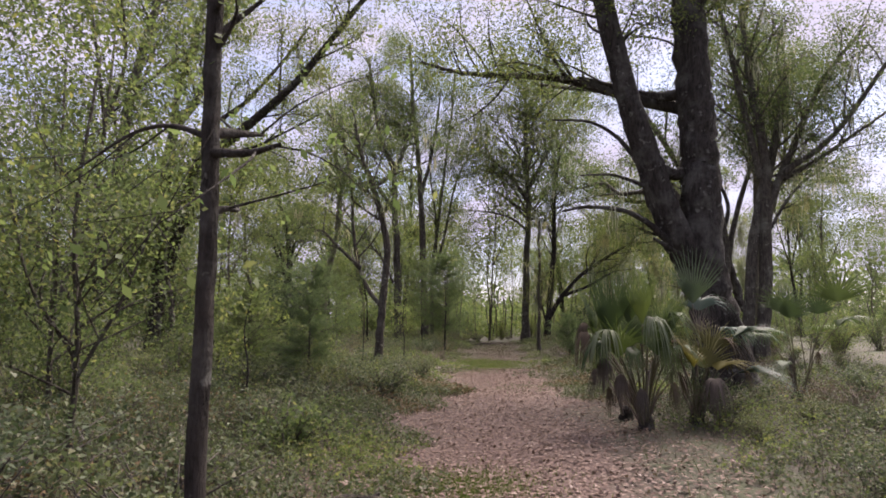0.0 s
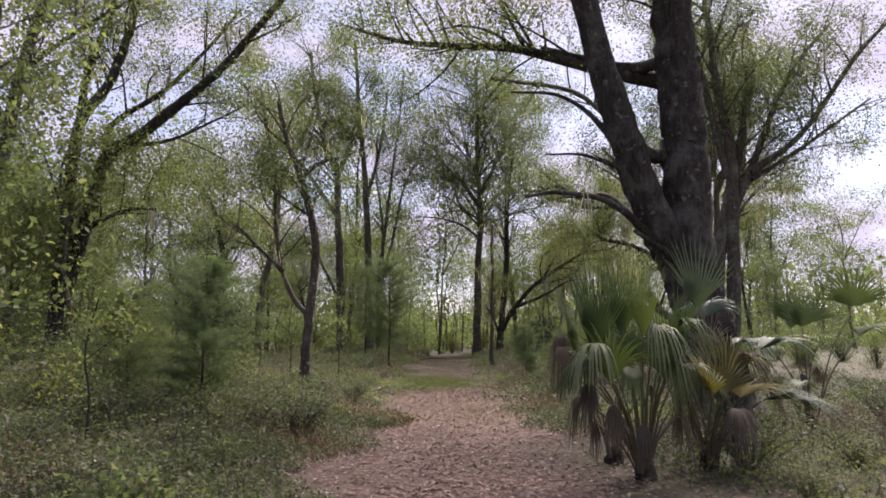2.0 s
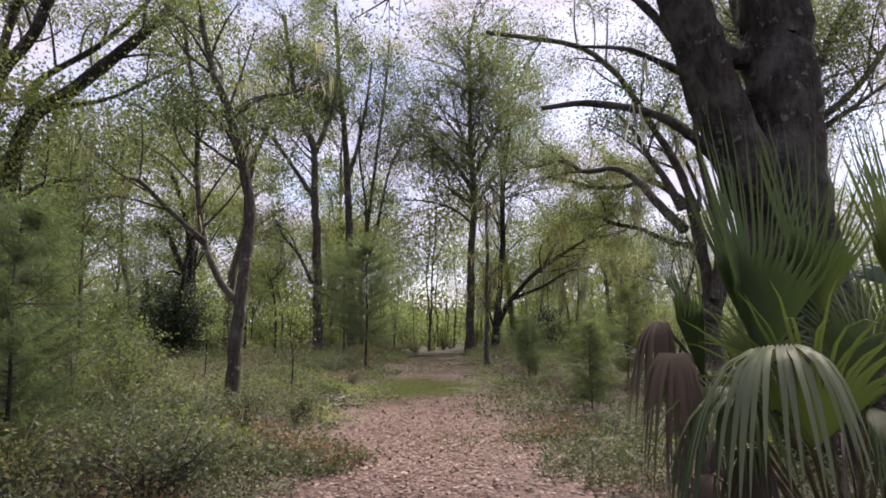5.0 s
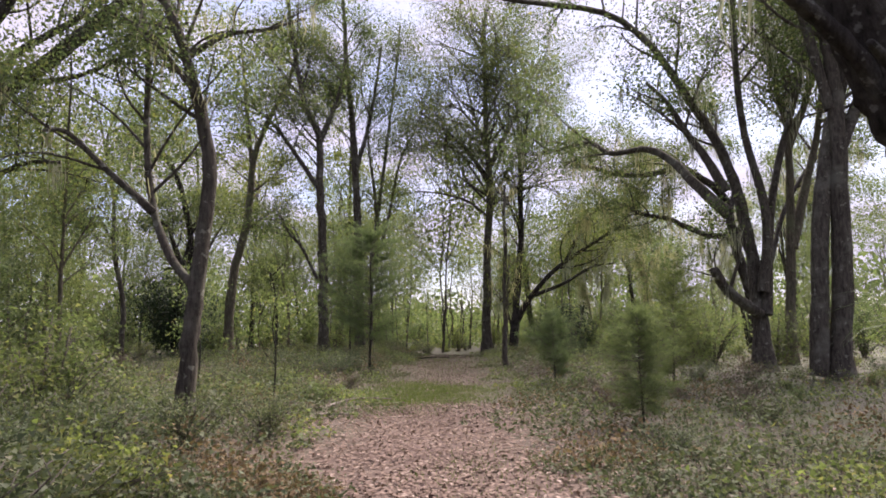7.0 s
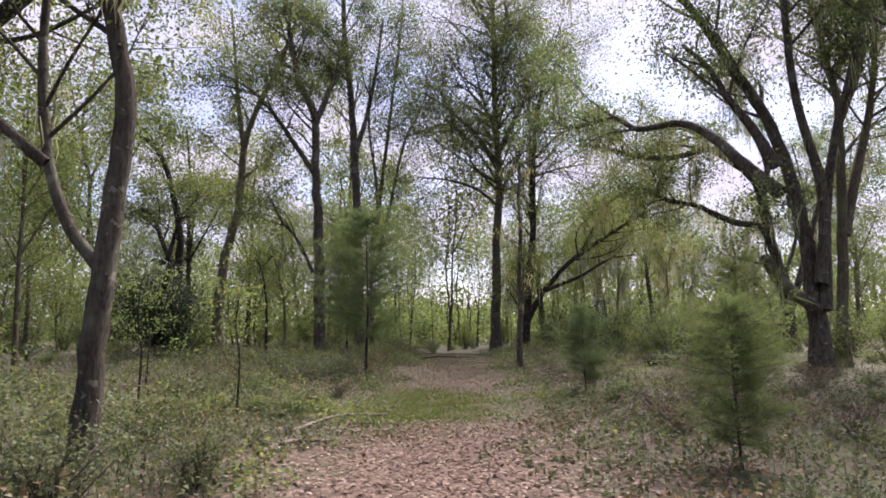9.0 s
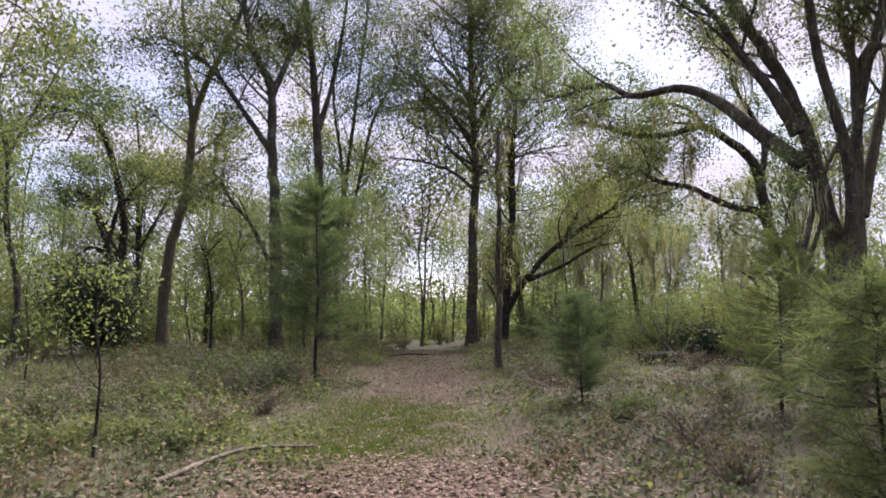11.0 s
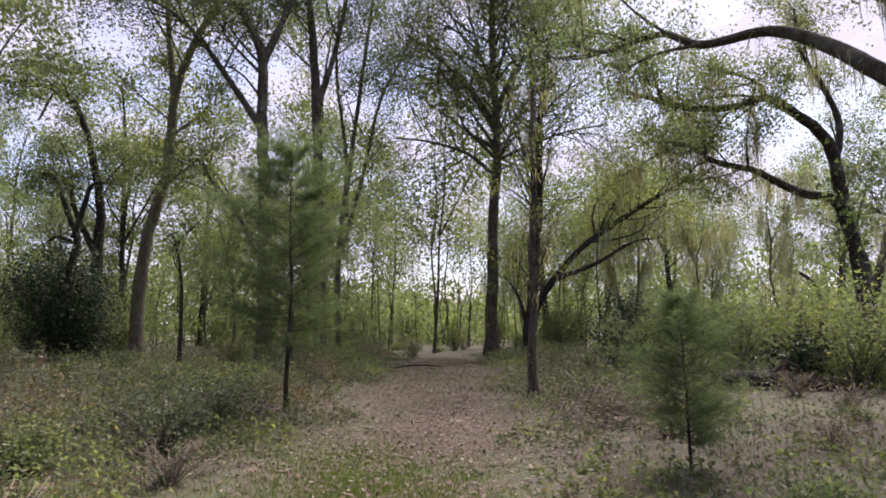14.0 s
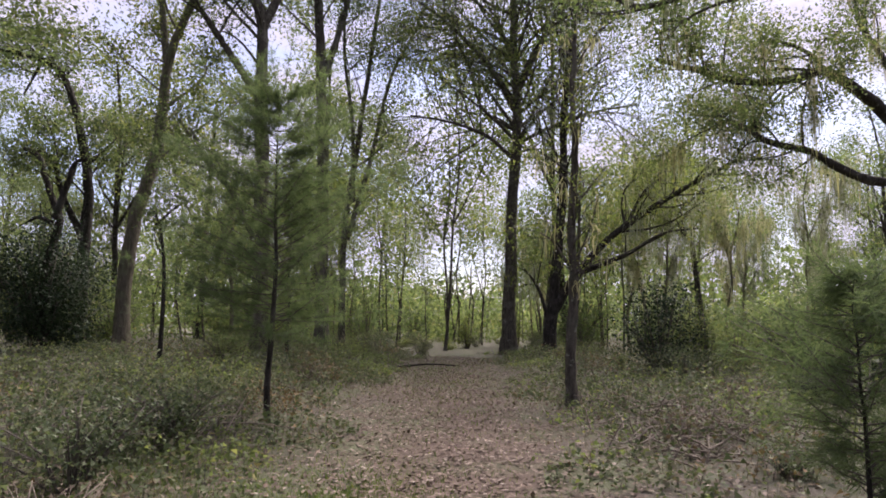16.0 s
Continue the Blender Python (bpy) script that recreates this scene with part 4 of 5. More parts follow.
scatter_shrubs(30, (-7, 0), (3.5, 14), (0, 0, 1, 4, 3), 0.8, (1.9, 99))
scatter_shrubs(34, (-12, -3), (5, 20), (1, 2, 2, 2), 0.9, (3.0, 99))
scatter_shrubs(28, (-9, 1), (13, 27), (0, 1, 0, 4, 3), 0.9, (1.7, 99), (0.6, 1.0))
scatter_shrubs(34, (3.0, 9.5), (4.5, 12), (0, 4, 4, 1), 0.55, (99, 2.9), (0.5, 0.85))
scatter_shrubs(18, (2, 13), (10, 20), (0, 4, 4, 3), 1.1, (99, 4.2), (0.5, 0.85))
scatter_shrubs(34, (3, 14), (15, 31), (0, 4, 4, 3), 0.95, (99, 1.8), (0.5, 0.9))
scatter_shrubs(20, (-10, 0), (24, 44), (1, 0, 4, 3), 1.2, (2.2, 99), (0.7, 1.0))
scatter_shrubs(24, (-24, -6), (22, 48), (1, 1, 2, 3), 1.5, (7.0, 99))
scatter_shrubs(22, (7, 26), (28, 46), (1, 2, 5, 5, 3), 1.5, (99, 4.4))
scatter_shrubs(18, (-8, 14), (43, 52), (2, 1, 0, 5), 1.3, (0.6, 0.2))
scatter_shrubs(18, (-34, -5), (44, 60), (6, 6, 5), 2.4, (8.0, 99))
scatter_shrubs(10, (12, 42), (46, 60), (6, 5, 5), 2.4, (99, 5.0))
scatter_shrubs(10, (-12, 18), (56, 70), (6, 5, 5), 2.2, (0, 0))
scatter_shrubs(24, (-4, 11), (45, 58), (1, 0, 3), 0.9, (0, 0))
scatter_shrubs(12, (-4.6, -1.0), (11.5, 16), (0, 1, 1), 0.6, (2.2, 99), (0.6, 0.95))
scatter_shrubs(8, (-3.4, -0.4), (20.5, 25), (3, 3, 3), 0.5, (1.6, 99), (0.6, 1.0))
scatter_shrubs(12, (8.5, 15), (29.5, 38), (5, 5, 3), 1.2, (99, 5.5), (0.6, 1.0))
scatter_shrubs(14, (8, 26), (13, 30), (5, 5, 2), 1.8, (99, 7.5), (0.6, 0.95))
scatter_shrubs(14, (-24, -8), (10, 32), (6, 5), 2.2, (8.0, 99))
for w in SHRUBS:
    w.matrix_basis = pose(rng.uniform(-14, -6), rng.uniform(-8, -2), 0)


dark = shrub(221, 4.8, 3.8, LEAF_DARK, 22000, 0.12, "dense dark evergreen bush beneath a gnarled oak", "evergreen_bush", 40, group="dark evergreens", low=0.03)
dark.matrix_basis = pose(-10.9, 42.5, 0)
dark = shrub(222, 2.7, 2.0, LEAF_DARK, 4500, 0.09, "rounded dark evergreen bush in the thicket", "evergreen_bush", 26, group="dark evergreens", low=0.03)
dark.matrix_basis = pose(8.5, 36, 0)
dark = shrub(223, 1.5, 1.1, LEAF_DARK, 1100, 0.12, "small glossy dark-leaved shrub behind a log", "evergreen_bush", 14, group="dark evergreens")
dark.matrix_basis = pose(10.4, 30.3, 0)


# ---- young pines ----
def young_pine(at, height, seed, label, thick=26, wide=1.25):
    r = np.random.default_rng(seed)
    root = thing("young_pine", (*at, float(ground_z(*at))), label, "pine", "young pines")
    lean = r.normal(0, 0.03, 2)
    line = np.array([(lean[0] * z, lean[1] * z, z) for z in np.linspace(-0.1, height * 0.97, 9)])
    line[1:, :2] += r.normal(0, 0.012, (8, 2))
    part("trunk", mesh("trunk", *tube(line, np.linspace(0.011 * height, 0.004, 9), 7, 0.06, r), BARK_OAK, True), root)
    twigs, cen, dirs = [], [], []
    for z in np.linspace(height * (0.24 if height > 3 else 0.15), height * 0.98, int(15 + height * 8)):
        for _ in range(4):
            a = r.uniform(0, 6.28)
            f = (z / height - 0.3) / 0.7
            L = height * wide * (0.07 + 0.23 * math.sin(math.pi * min(1, 0.25 + f * 0.75)) ** 0.8) * r.uniform(0.35, 1.15)
            p = np.array([np.interp(z, line[:, 2], line[:, 0]), np.interp(z, line[:, 2], line[:, 1]), z])
            d = np.array([math.cos(a), math.sin(a), r.uniform(0.0, 0.75)])
            tip = p + d * L
            twigs.append(tube([p, p + d * L * 0.5 - (0, 0, 0.02), tip], [0.006, 0.004, 0.002], 4))
            for k in np.linspace(0.25, 1, 6):
                cen.append(p + d * L * k)
                dirs.append(d)
    part("branchwork", mesh("branchwork", *join(twigs), TWIG), root)
    cen, dirs = np.repeat(np.array(cen), thick, 0), np.repeat(np.array(dirs), thick, 0)
    n = len(cen)
    d = dirs * 0.7 + rand_dir(r, n) * 0.9 - np.array([0, 0, 0.1])
    d /= np.linalg.norm(d, axis=1)[:, None]
    s = np.cross(d, rand_dir(r, n))
    s /= np.linalg.norm(s, axis=1)[:, None] + 1e-9
    L = r.uniform(0.10, 0.2, (n, 1))
    cen = cen + r.normal(0, 0.02, (n, 3))
    v = np.stack([cen - s * 0.0028, cen + s * 0.0028, cen + d * L + np.array([0, 0, -0.02])], 1).reshape(-1, 3)
    part("foliage", mesh("foliage", v, np.arange(3 * n).reshape(n, 3), NEEDLES), root, "soft long green needles")
    return root


young_pine((-2.68, 12.6), 2.6, 301, "soft young pine among low shrubs", 26, 1.35)
young_pine((-4.1, 13.4), 2.2, 306, "soft young pine among low shrubs", 20, 1.4)
young_pine((0.1, 28.1), 4.4, 302, "tall bushy young pine beside the footpath", 46, 1.4)
young_pine((4.35, 17.0), 1.55, 303, "small young pine on bare litter", 14, 1.4)
young_pine((4.75, 23.6), 1.7, 304, "small young pine beside the footpath", 15, 1.5)
young_pine((6.8, 21.7), 2.5, 305, "slender young pine with drooping needles", 15, 1.35)
young_pine((-1.2, 36.0), 5.0, 307, "tall bushy young pine in the undergrowth", 26, 1.2)


# ---- palmettos ----
def frond_mesh(r, size, material, droop, cup, rays=24, span=150, whole=0.38, down=(0, 0, -1)):
    """A fan leaf: pleated and whole near the stalk, split into stiff narrow blades that bend under their weight towards down."""
    vs, fs = [], []
    half, g = radians(span / 2), np.array(down, float)
    ang = [half * (i / rays * 2 - 1) for i in range(rays + 1)]

    def lift(a):
        return np.array([math.sin(a), math.cos(a), cup * (abs(a) / half) ** 1.5])

    inner, mid = [], []
    for a in ang:                                   # shared valleys between the blades
        for k, ring in ((0.02, inner), (whole, mid)):
            ring.append(len(vs))
            vs.append(tuple(lift(a) * size * k + g * droop * size * 0.7 * k * k - np.array([0, 0, 0.035 * size * k])))
    for i in range(rays):
        a = (ang[i] + ang[i + 1]) / 2
        d = lift(a)
        d /= np.linalg.norm(d)
        side = np.array([math.cos(a), -math.sin(a), 0]) + r.normal(0, 0.12, 3)
        length = size * (1 - 0.28 * (abs(a) / half) ** 2) * r.uniform(0.86, 1.08)
        w = size * 0.34 * radians(span) / rays * 0.55
        sag = droop * r.uniform(0.7, 1.35)
        ridge = []
        for k in (0.02, whole):
            ridge.append(len(vs))
            vs.append(tuple(d * size * k + g * droop * size * 0.7 * k * k + np.array([0, 0, size * 0.08 * k])))
        fs += [(inner[i], ridge[0], ridge[1], mid[i]), (ridge[0], inner[i + 1], mid[i + 1], ridge[1])]
        prev, at_point, steps = (mid[i], ridge[1], mid[i + 1]), np.array(vs[ridge[1]]), 5
        for k in range(1, steps + 1):
            f = k / steps
            way = d + g * sag * 5.0 * f ** 0.85 + r.normal(0, 0.03, 3)
            at_point = at_point + way / np.linalg.norm(way) * (length - size * whole) / steps
            wide = w * (0.86, 0.7, 0.52, 0.33, 0.04)[k - 1]
            at = len(vs)
            vs += [tuple(at_point - side * wide), tuple(at_point + np.array([0, 0, wide * 0.6])), tuple(at_point + side * wide)]
            fs += [(prev[0], prev[1], at + 1, at), (prev[1], prev[2], at + 2, at + 1)]
            prev = (at, at + 1, at + 2)
    return mesh("frond", np.array(vs), np.array(fs), material)


def palmetto(at, label, seed, fans, dead=0, tall=1.0, foot=0.1):
    """Fans: hub from the foot, heading (0 away along the footpath, 90 towards its west side), rise, roll, size, spread, droop, leaf."""
    r = np.random.default_rng(seed)
    root = thing("palmetto", (*at, float(ground_z(*at))), label, "palmetto", "palmettos")
    base = smooth_line([(0, 0, -0.1), (0.02, 0.02, 0.09), (0.01, 0.02, 0.17)], 4)
    part("stem_base", mesh("stem_base", *tube(base, np.linspace(foot * 1.15, foot * 0.75, len(base)), 12, 0.25, r), BARK_OAK), root, "fibrous brown stem base")
    fans = list(fans)
    for _ in range(dead):                               # withered leaves that hang about the foot
        a, reach = r.uniform(0, 6.28), r.uniform(0.25, 0.5)
        fans.append(((math.cos(a) * reach, math.sin(a) * reach, tall * r.uniform(0.55, 0.95)), r.uniform(0, 360), r.uniform(-75, -30), r.uniform(-40, 40), 0.5, 60, 0.9, PALM_DEAD))
    for hub, heading, rise, roll, size, spread, droop, leaf in fans:
        tip = np.array(hub, float)
        s = np.array([tip[0] * 0.08, tip[1] * 0.08, 0.07]) + r.normal(0, 0.02, 3) * (1, 1, 0)
        line = smooth_line([s, s * 0.4 + tip * (0.42, 0.42, 0.58), tip], 5)
        stalk = part("stalk", mesh("stalk", *tube(line, np.linspace(0.014, 0.008, len(line)), 6), DRY if leaf is PALM_DEAD else PETIOLE), root)
        turned = pose(0, 0, 0, 0, 0, heading) @ pose(0, 0, 0, rise) @ pose(0, 0, 0, 0, roll, 0)
        down = turned.to_3x3().transposed() @ Vector((0, 0, -1))
        fan = part("frond", frond_mesh(r, size, leaf, droop, r.uniform(0.15, 0.45), int(r.integers(20, 27)), spread, 0.12 if leaf is PALM_DEAD else r.uniform(0.28, 0.36) - 0.14 * min(1, droop), down), stalk,
                   {PALM_DEAD: "withered brown fan", PALM_YELLOW: "yellowing fan", PALM_PALE: "pale drooping fan"}.get(leaf, ""))
        fan.matrix_basis = Matrix.Translation(tip) @ turned
    return root


palmetto((2.86, 9.03), "large green fan palmetto with drooping lower fans", 401, [
    ((-0.62, -0.42, 1.30), 12, 84, 0, 1.02, 64, 0.01, PALM),
    ((-0.40, -0.05, 1.36), -10, 80, 12, 0.98, 58, 0.01, PALM),
    ((-0.20, -0.66, 1.46), -12, 86, -10, 0.82, 50, 0.01, PALM_NEW),
    ((-0.70, -0.15, 1.22), 50, 72, 20, 0.9, 70, 0.05, PALM),
    ((-0.66, -0.60, 1.34), 135, 35, 10, 0.68, 150, 0.85, PALM_PALE),
    ((-0.70, -0.35, 1.22), 105, 10, 10, 0.62, 170, 0.85, PALM),
    ((-0.12, -0.74, 1.50), 195, 35, 0, 0.85, 80, 1.0, PALM_PALE),
    ((0.16, -0.62, 1.54), 235, 45, 0, 0.80, 80, 0.85, PALM),
    ((0.10, -0.55, 1.20), 185, -30, 10, 0.66, 70, 0.7, PALM),
    ((-0.32, -0.58, 1.18), 165, -25, -15, 0.60, 70, 0.7, PALM),
    ((-0.10, -0.30, 1.20), 20, 70, 0, 0.70, 120, 0.1, PALM),
    ((-0.48, -0.50, 1.02), 150, 68, 0, 0.75, 100, 0.16, PALM),
    ((0.02, -0.60, 1.05), 190, 66, 8, 0.75, 100, 0.18, PALM),
    ((0.18, -0.50, 1.25), 215, 74, -8, 0.80, 80, 0.10, PALM),
    ((-0.60, -0.30, 1.05), 110, 45, 0, 0.70, 110, 0.40, PALM),
    ((-0.25, -0.20, 1.45), 5, 82, 0, 0.95, 60, 0.02, PALM),
    ((0.30, -0.30, 1.10), 250, 35, 0, 0.75, 120, 0.6, PALM),
    ((0.20, -0.10, 1.25), -60, 70, 0, 0.80, 90, 0.10, PALM),
    ((-0.80, 0.00, 1.48), 100, 10, 0, 0.55, 150, 1.5, PALM_DEAD),
    ((-0.86, -0.25, 1.36), 130, -10, 0, 0.60, 130, 1.6, PALM_DEAD),
    ((-0.62, -0.35, 1.00), 130, -30, 0, 0.60, 110, 1.4, PALM_DEAD),
    ((-0.45, -0.45, 0.80), 160, -40, 0, 0.55, 100, 1.2, PALM_DEAD),
    ((-0.66, -0.10, 0.85), 100, -35, 0, 0.60, 100, 1.2, PALM_DEAD),
    ((-0.20, -0.50, 0.62), 175, -50, 0, 0.50, 90, 1.0, PALM_DEAD),
    ((0.28, -0.25, 0.66), 230, -50, 0, 0.50, 90, 1.0, PALM_DEAD),
], 4)
palmetto((2.80, 9.75), "smaller palmetto clump with withered lower fans", 402, [
    ((-0.35, 0.1, 1.0), 30, 70, 0, 0.6, 110, 0.2, PALM),
    ((0.25, 0.2, 1.15), -30, 74, 0, 0.65, 90, 0.12, PALM),
    ((-0.3, -0.2, 0.9), 130, 0, 0, 0.55, 120, 0.9, PALM_DEAD),
], 4, 0.9)
palmetto((3.95, 9.85), "tall blue-green palmetto against an oak trunk", 406, [
    ((-0.05, -0.1, 1.72), 0, 86, 0, 0.95, 84, 0.04, PALM_BLUE),
    ((0.12, 0.1, 1.62), -50, 50, 0, 0.8, 140, 0.35, PALM_BLUE),
    ((0.3, -0.2, 1.3), -100, 20, 0, 0.75, 130, 0.5, PALM_BLUE),
], 2, 1.0)
palmetto((3.66, 9.22), "half-dead palmetto with yellow and brown fans", 403, [
    ((-0.30, -0.75, 0.86), 60, 62, 0, 0.66, 160, 0.08, PALM_YELLOW),
    ((0.02, -0.35, 0.82), 20, 72, 0, 0.75, 150, 0.08, PALM_YELLOW),
    ((0.22, -0.15, 1.05), -20, 68, 20, 0.6, 120, 0.15, PALM_YELLOW),
    ((0.15, -0.45, 0.80), -70, 35, 0, 0.7, 140, 0.25, PALM_YELLOW),
    ((0.35, -0.1, 1.2), -80, 30, 0, 0.65, 120, 0.6, PALM_DEAD),
    ((-0.25, 0.05, 1.15), 40, 60, 0, 0.6, 120, 0.3, PALM_DEAD),
    ((-0.35, -0.45, 0.95), 70, 40, 0, 0.6, 130, 0.5, PALM_DEAD),
    ((0.05, -0.55, 0.70), 170, -10, 0, 0.6, 140, 0.9, PALM_DEAD),
    ((0.1, 0.0, 1.3), 10, 70, 0, 0.55, 120, 0.1, PALM_DEAD),
    ((0.45, -0.3, 0.95), -110, -15, 0, 0.6, 100, 0.8, PALM_DEAD),
    ((0.55, -0.1, 1.25), -95, 25, 0, 0.95, 80, 0.3, PALM_BLUE),
    ((0.5, -0.25, 0.75), -120, 10, 0, 0.95, 60, 0.25, PALM_BLUE),
], 5, 0.9)
palmetto((6.55, 11.7), "slender-stalked green palmetto in the undergrowth", 404, [
    ((-0.33, -0.45, 1.50), 15, 80, 0, 0.75, 140, 0.08, PALM),
    ((0.78, -0.1, 1.80), -25, 76, 0, 0.80, 150, 0.08, PALM),
    ((-0.1, 0.2, 1.6), 0, 70, 0, 0.7, 150, 0.12, PALM),
    ((0.5, -0.5, 1.35), -100, 40, 0, 0.75, 130, 0.3, PALM),
    ((-0.5, 0.0, 1.15), 95, 25, 0, 0.7, 140, 0.35, PALM),
    ((-0.4, -0.6, 0.7), 110, 5, 0, 0.75, 60, 0.3, PALM_PALE),
], 2, 0.9)
palmetto((8.3, 14.4), "slender-stalked green palmetto in the undergrowth", 405, [
    ((-0.3, -0.2, 1.5), 30, 78, 0, 0.7, 150, 0.1, PALM),
    ((0.4, 0.1, 1.6), -30, 74, 0, 0.75, 150, 0.1, PALM),
    ((0.1, -0.4, 1.2), 180, 40, 0, 0.7, 140, 0.3, PALM),
    ((-0.5, 0.2, 1.1), 90, 35, 0, 0.7, 140, 0.3, PALM),
], 1, 0.9)


# ---- fallen wood ----
def fallen(name, label, line, r0, r1, bark, seed, stubs=2, category="log"):
    r = np.random.default_rng(seed)
    p = np.array(line, float)
    p[:, 2] += ground_z(p[:, 0], p[:, 1])
    o = p[0].copy()
    root = thing(name, tuple(o), label, category)
    ln = smooth_line(p - o, 5)
    part("stem", mesh("stem", *tube(ln, np.linspace(r0, r1, len(ln)), 10, 0.15, r), bark, True), root)
    for _ in range(stubs):
        k = r.integers(2, len(ln) - 1)
        d = rand_dir(r, 1)[0] + (0, 0, 0.7)
        e = [ln[k], ln[k] + d * r0 * 1.2, ln[k] + d * r0 * 2.2 + r.normal(0, r0 * 0.5, 3)]
        part("stub", mesh("stub", *tube(smooth_line(e, 3), np.linspace(r1 * 0.7, r1 * 0.25, 7), 6, 0.1, r), bark), root)


fallen("fallen_log", "dark rotting log lying in leaf litter", [(8.5, 30.4, 0.16), (9.2, 30.2, 0.2), (10.0, 29.8, 0.16), (10.7, 29.4, 0.12)], 0.2, 0.13, BARK_BLACK, 501, 4)
fallen("fallen_branch", "short weathered branch on the ground", [(-1.05, 5.1, 0.05), (-0.8, 5.35, 0.06), (-0.45, 5.3, 0.05)], 0.05, 0.04, BARK_GREY, 502, 1, "branch")
fallen("fallen_branch", "pale grey broken branch on the litter", [(-0.35, 18.0, 0.03), (-0.15, 18.7, 0.05), (0.3, 18.9, 0.04)], 0.035, 0.015, BARK_DEAD, 503, 3, "branch")
fallen("fallen_branch", "pale bare stick lying beside the footpath", [(-0.3, 19.5, 0.03), (0.2, 20.5, 0.08), (0.9, 20.8, 0.06)], 0.03, 0.012, BARK_DEAD, 504, 2, "branch")
fallen("fallen_branch", "thin dead stick across the far footpath", [(1.6, 37.0, 0.03), (2.4, 37.3, 0.1), (3.2, 37.2, 0.08)], 0.03, 0.015, BARK_BLACK, 505, 3, "branch")


fallen("dead_snag", "broken leaning dead stem with a forked tip", [(22.6, 46.7, -0.1), (22.4, 46.7, 2.2), (22.0, 46.7, 3.3), (21.4, 46.7, 3.75)], 0.11, 0.07, BARK_BLACK, 506, 2, "dead tree")


def brush_pile(at, size, seed, n=90):
    r = np.random.default_rng(seed)
    root = thing("brush_pile", (*at, float(ground_z(*at))), "tangled heap of dead grey-brown twigs", "brush pile", "brush piles")
    bits = []
    for _ in range(n):
        p = r.normal(0, size * 0.4, 3) * (1, 1, 0)
        p[2] = abs(r.normal(0, 0.12)) * size
        d = rand_dir(r, 1)[0] * (1, 1, 0.45)
        d[2] = abs(d[2])
        L = size * r.uniform(0.4, 1.1)
        bits.append(tube(smooth_line([p, p + d * L * 0.5 + r.normal(0, 0.06, 3), p + d * L + (0, 0, -0.1 * L)], 2), np.linspace(0.011, 0.003, 5), 4))
    part("branchwork", mesh("branchwork", *join(bits), DRY), root)


frond = thing("fallen_frond", (2.5, 11.5, float(ground_z(2.5, 11.5)) + 0.04), "bleached dead palmetto frond lying on litter", "palm frond")
r9 = np.random.default_rng(520)
part("fan", frond_mesh(r9, 0.42, LITTER, 0.1, 0.15, 16, 130, 0.15), frond)
part("stalk", mesh("stalk", *tube([(0, -0.45, -0.02), (0.03, -0.2, 0.0), (0, 0.02, 0.0)], [0.01, 0.009, 0.006], 6), DRY), frond)
frond.matrix_basis = frond.matrix_basis @ pose(0, 0, 0, 4, 3, 35)

brush_pile((-1.2, 27.0), 1.2, 601, 130)
brush_pile((5.6, 27.5), 1.3, 602, 130)
brush_pile((-4.2, 25.5), 1.1, 603)
brush_pile((4.7, 26.2), 0.7, 604, 70)


# ---- ground cover ----
def litter_cover():
    r = np.random.default_rng(700)
    for n, ylo, yhi, wide, material, label in ((46000, -1, 20.5, 1.2, LITTER, "dry pinkish-brown oak leaves strewn over the footpath"),
                                               (26000, 19, 42, 1.15, LITTER_BROWN, "trodden brown oak leaves along the grassy footpath"),
                                               (30000, 2, 36, 0, LEAF_BROWN, "grey-brown dead leaves under the shrubs")):
        y = r.uniform(ylo, yhi, n)
        if wide:
            thin = (y > 20) & (y < 24) & (r.uniform(0, 1, n) < 0.5)
            y = np.where(thin, r.uniform(24, 36, n), y)
            x = path_x(y) + r.normal(0, wide, n) + (r.uniform(0, 1, n) < 0.12) * r.uniform(0, 3, n)
        else:
            x = path_x(y) + r.choice((-1, 1), n) * (1.2 + r.gamma(1.6, 2.0, n))
        p = np.stack([x, y, ground_z(x, y) + r.uniform(0.012, 0.035, n)], 1)
        tagged(new("leaf_litter", mesh("leaf_litter", *leaves(p, 0.062, 0.036, r, 0.0, 0.85), material)), label, "leaf litter", kind="stuff")


def blades(x, y, height, r, material, name, label):
    n = len(x)
    z = ground_z(x, y)
    a = r.uniform(0, 2 * np.pi, n)
    s = np.stack([np.cos(a), np.sin(a), np.zeros(n)], 1) * r.uniform(0.002, 0.0045, (n, 1))
    h = height * r.uniform(0.4, 1.2, (n, 1))
    o = np.stack([x, y, z - 0.005], 1)
    bend = r.normal(0, 0.35, (n, 3)) * (1, 1, 0)
    e = o + h * (bend + (0, 0, 0.9))
    v = np.stack([o - s * 1.3, o + s * 1.3, e], 1).reshape(-1, 3)
    tagged(new(name, mesh(name, v, np.arange(3 * n).reshape(-1, 3), material)), label, "grass", kind="stuff")


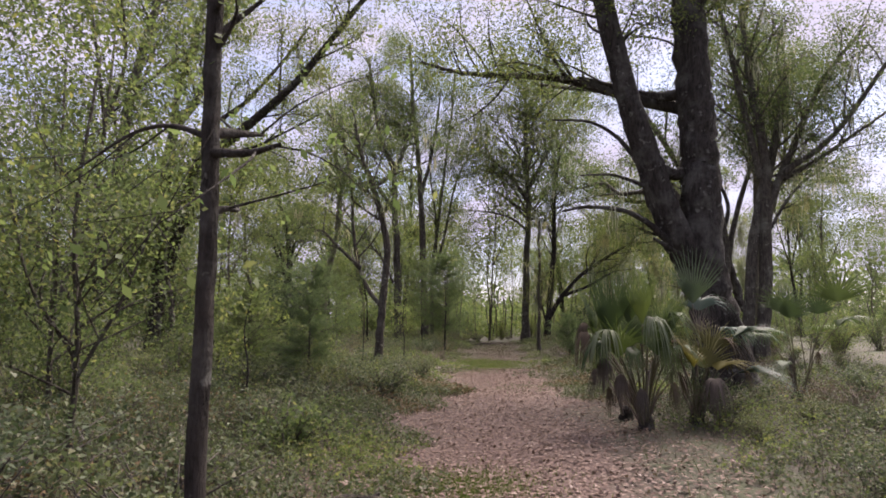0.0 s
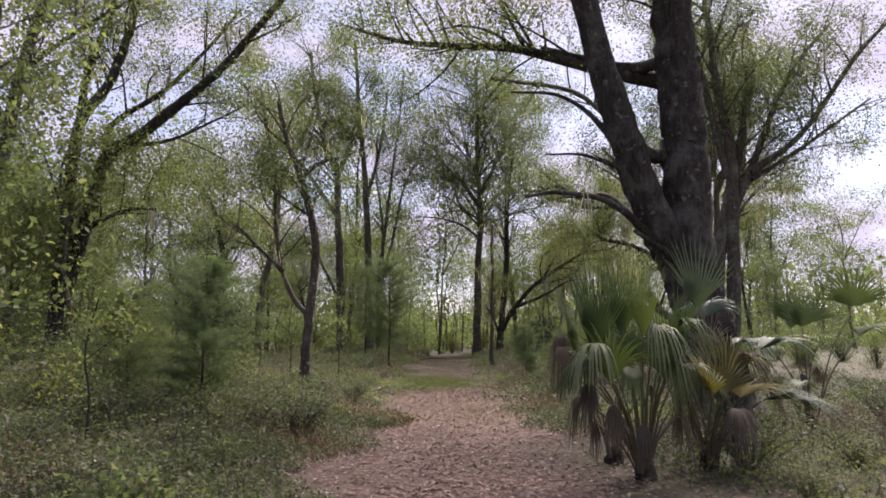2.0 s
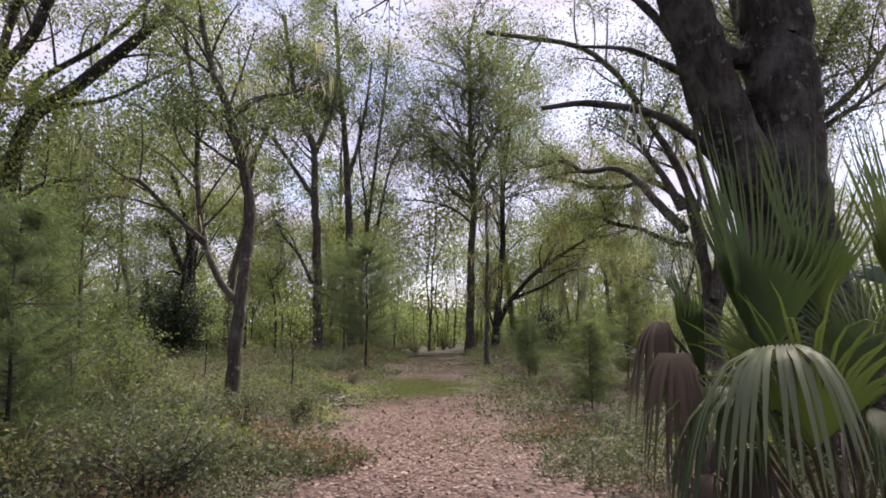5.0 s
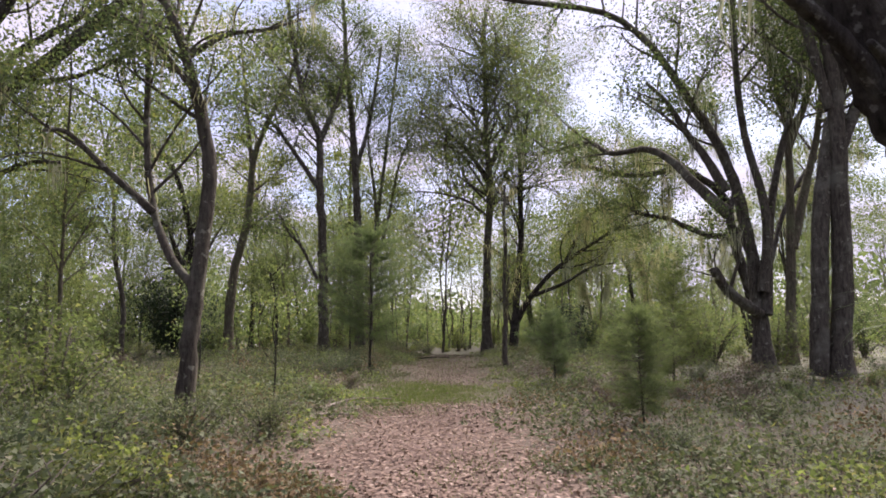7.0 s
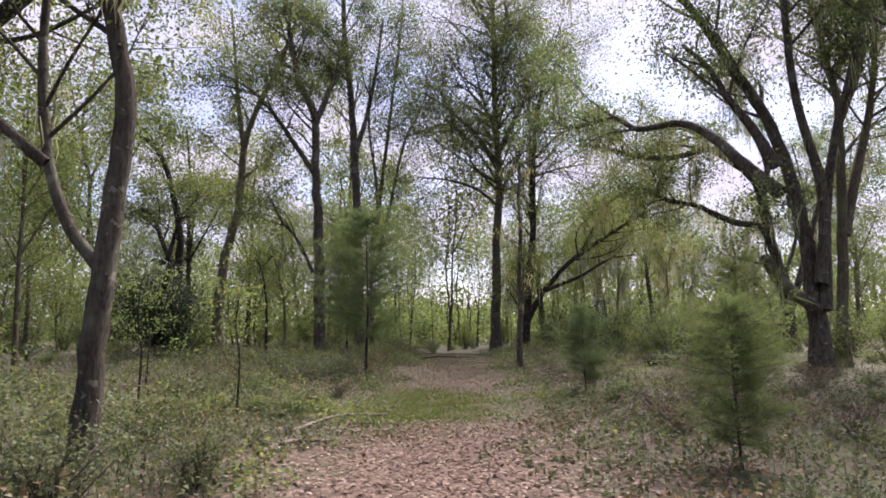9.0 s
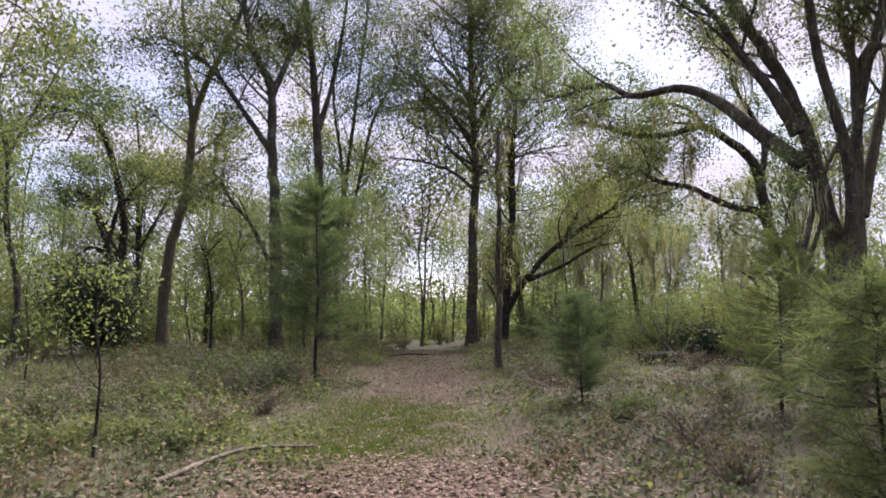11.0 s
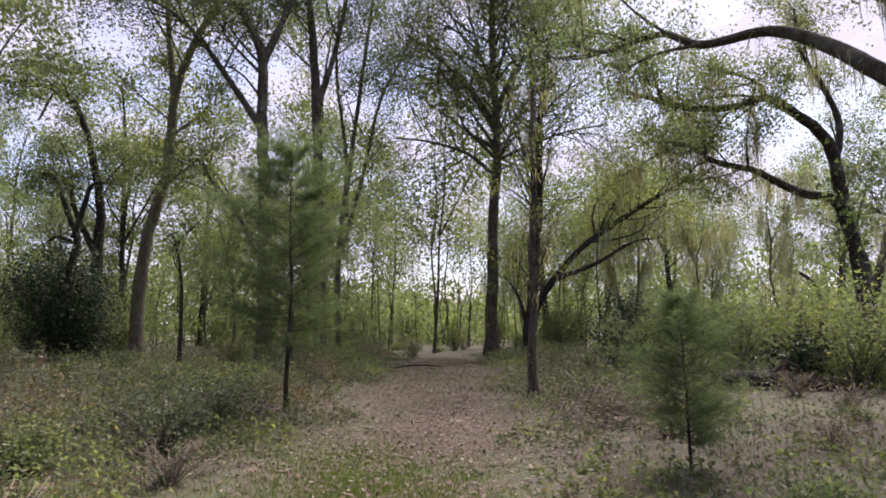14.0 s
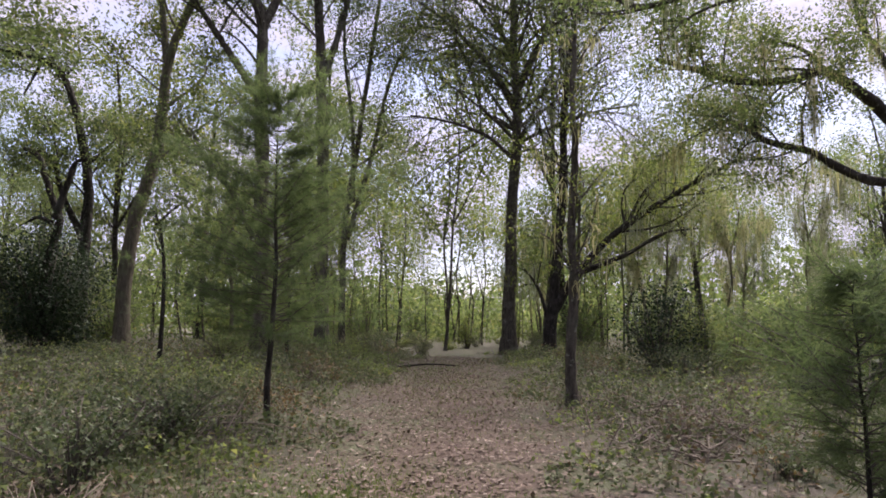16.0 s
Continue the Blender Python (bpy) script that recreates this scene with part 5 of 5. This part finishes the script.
def grass_cover():
    r = np.random.default_rng(710)
    xs, ys = [], []
    for cx, cy, sx, sy, n in ((0.1, 6.0, 0.5, 0.4, 7000), (1.2, 20.8, 0.6, 0.9, 9000), (1.7, 22.6, 0.75, 1.2, 22000), (1.4, 24.6, 0.5, 0.8, 4000), (2.7, 33, 0.9, 4.0, 6000),
                              (-1.6, 22.5, 0.9, 1.3, 11000), (2.6, 37, 1.5, 3.0, 6000), (-1.8, 5.2, 0.4, 0.5, 3000), (4.4, 22, 1.0, 1.5, 4000), (1.9, 14.6, 0.45, 0.6, 900), (-0.3, 25.5, 0.6, 0.8, 3500)):
        xs.append(r.normal(cx, sx, n))
        ys.append(r.normal(cy, sy, n))
    blades(np.hstack(xs), np.hstack(ys), 0.07, r, GRASS, "grass", "short yellow-green grass in patches on the footpath")
    y = r.uniform(3, 45, 9000)
    x = path_x(y) + r.choice((-1, 1), len(y)) * (1.5 + r.gamma(1.5, 1.9, len(y)))
    blades(x, y, 0.2, r, DRY_GRASS, "dry_grass", "thin dry grass and stalks among the shrubs")


def low_undergrowth():
    """Weeds and seedlings: thin stalks in lumps over the ground beside the footpath, with small leaves along each."""
    r = np.random.default_rng(720)
    out, stalks = ([], [], []), []
    for n, ylo, yhi, size, reach, per in ((26000, 2.5, 15, 0.042, 2.2, 10), (34000, 13, 46, 0.06, 3.4, 9)):
        y = r.uniform(ylo, yhi, n)
        side = r.choice((-1, 1), n, p=(0.6, 0.4))
        fringe = 1.0 + 0.4 * (y > 22) + 0.35 * np.sin(y * 0.9 + side) + 0.25 * np.sin(y * 2.3 + 2 * side)
        x = path_x(y) + side * (fringe + r.gamma(1.4, reach, n)) + (side > 0) * np.clip(13 - y, 0, 1.3)
        lump = (np.sin(x * 1.7 + np.sin(y * 1.1) * 2) * np.sin(y * 1.5 + np.sin(x * 0.9) * 2) * 0.5 + 0.5) * (0.6 + 0.4 * np.sin(x * 0.7 + 1) * np.sin(y * 0.6))
        edge = np.clip((np.abs(x - path_x(y)) - 1.2) / 2.0, 0.12, 1)
        tall = np.where(side < 0, 1.15, np.where(y < 24, 0.5, 0.9))
        h = (0.1 + tall * edge * (0.25 + 0.75 * lump)) * r.uniform(0.45, 1.0, n)
        bare = np.hypot((x - 8.8) / 2.2, (y - 27.6) / 1.9) < r.uniform(0.3, 0.95, n)         # raked earth before the log
        keep = (r.uniform(0, 1, n) < 0.4 + 0.6 * lump) & ~bare
        x, y, h = x[keep], y[keep], h[keep]
        m = len(x)
        foot = np.stack([x, y, ground_z(x, y) - 0.01], 1)
        lean = np.stack([r.normal(0, 0.22, m), r.normal(0, 0.22, m), np.ones(m)], 1)
        a = r.uniform(0, 6.28, m)
        s = np.stack([np.cos(a), np.sin(a), np.zeros(m)], 1) * 0.004
        stalks.append((np.stack([foot - s, foot + s, foot + lean * h[:, None]], 1).reshape(-1, 3), np.arange(3 * m).reshape(m, 3)))
        f = r.uniform(0.12, 1.0, (m, per, 1))
        p = foot[:, None] + lean[:, None] * h[:, None, None] * f + r.normal(0, 1, (m, per, 3)) * (0.03 + 0.09 * h[:, None, None]) * (1, 1, 0.5)
        p = p.reshape(-1, 3)
        p[:, 2] = np.maximum(p[:, 2], ground_z(p[:, 0], p[:, 1]) + 0.015)
        zone = np.sin(p[:, 0] * 0.9 + np.sin(p[:, 1] * 0.5) * 2) * np.sin(p[:, 1] * 0.8 + np.sin(p[:, 0] * 0.6) * 2) + r.normal(0, 0.25, len(p))
        for k, pick in enumerate(((zone <= 0.38) & (zone >= -0.8), zone > 0.38, zone < -0.8)):
            out[k].append(slivers(p[pick], size, size * 0.6, r, 0.0, 0.35))
    o = tagged(new("low_undergrowth"), "tangled grey-green weeds and seedlings covering the forest floor", "undergrowth", kind="stuff")
    for bits, material, label in zip(out, (LEAF_WEED, LEAF_LIGHT, LEAF_BROWN), ("", "fresh green weeds", "withered brown weeds")):
        part("weed_foliage", mesh("weed_foliage", *join(bits), material), o, label)["kind"] = "stuff"
    part("weed_stemwork", mesh("weed_stemwork", *join(stalks), TWIG), o)["kind"] = "stuff"


DRY_GRASS = leaf_mat("dry_grass_blades", [(0, (0.1, 0.085, 0.055)), (0.5, (0.16, 0.14, 0.09)), (0.8, (0.13, 0.15, 0.07)), (1, (0.28, 0.24, 0.18))], 0.3, 0.8)
litter_cover()
grass_cover()
low_undergrowth()
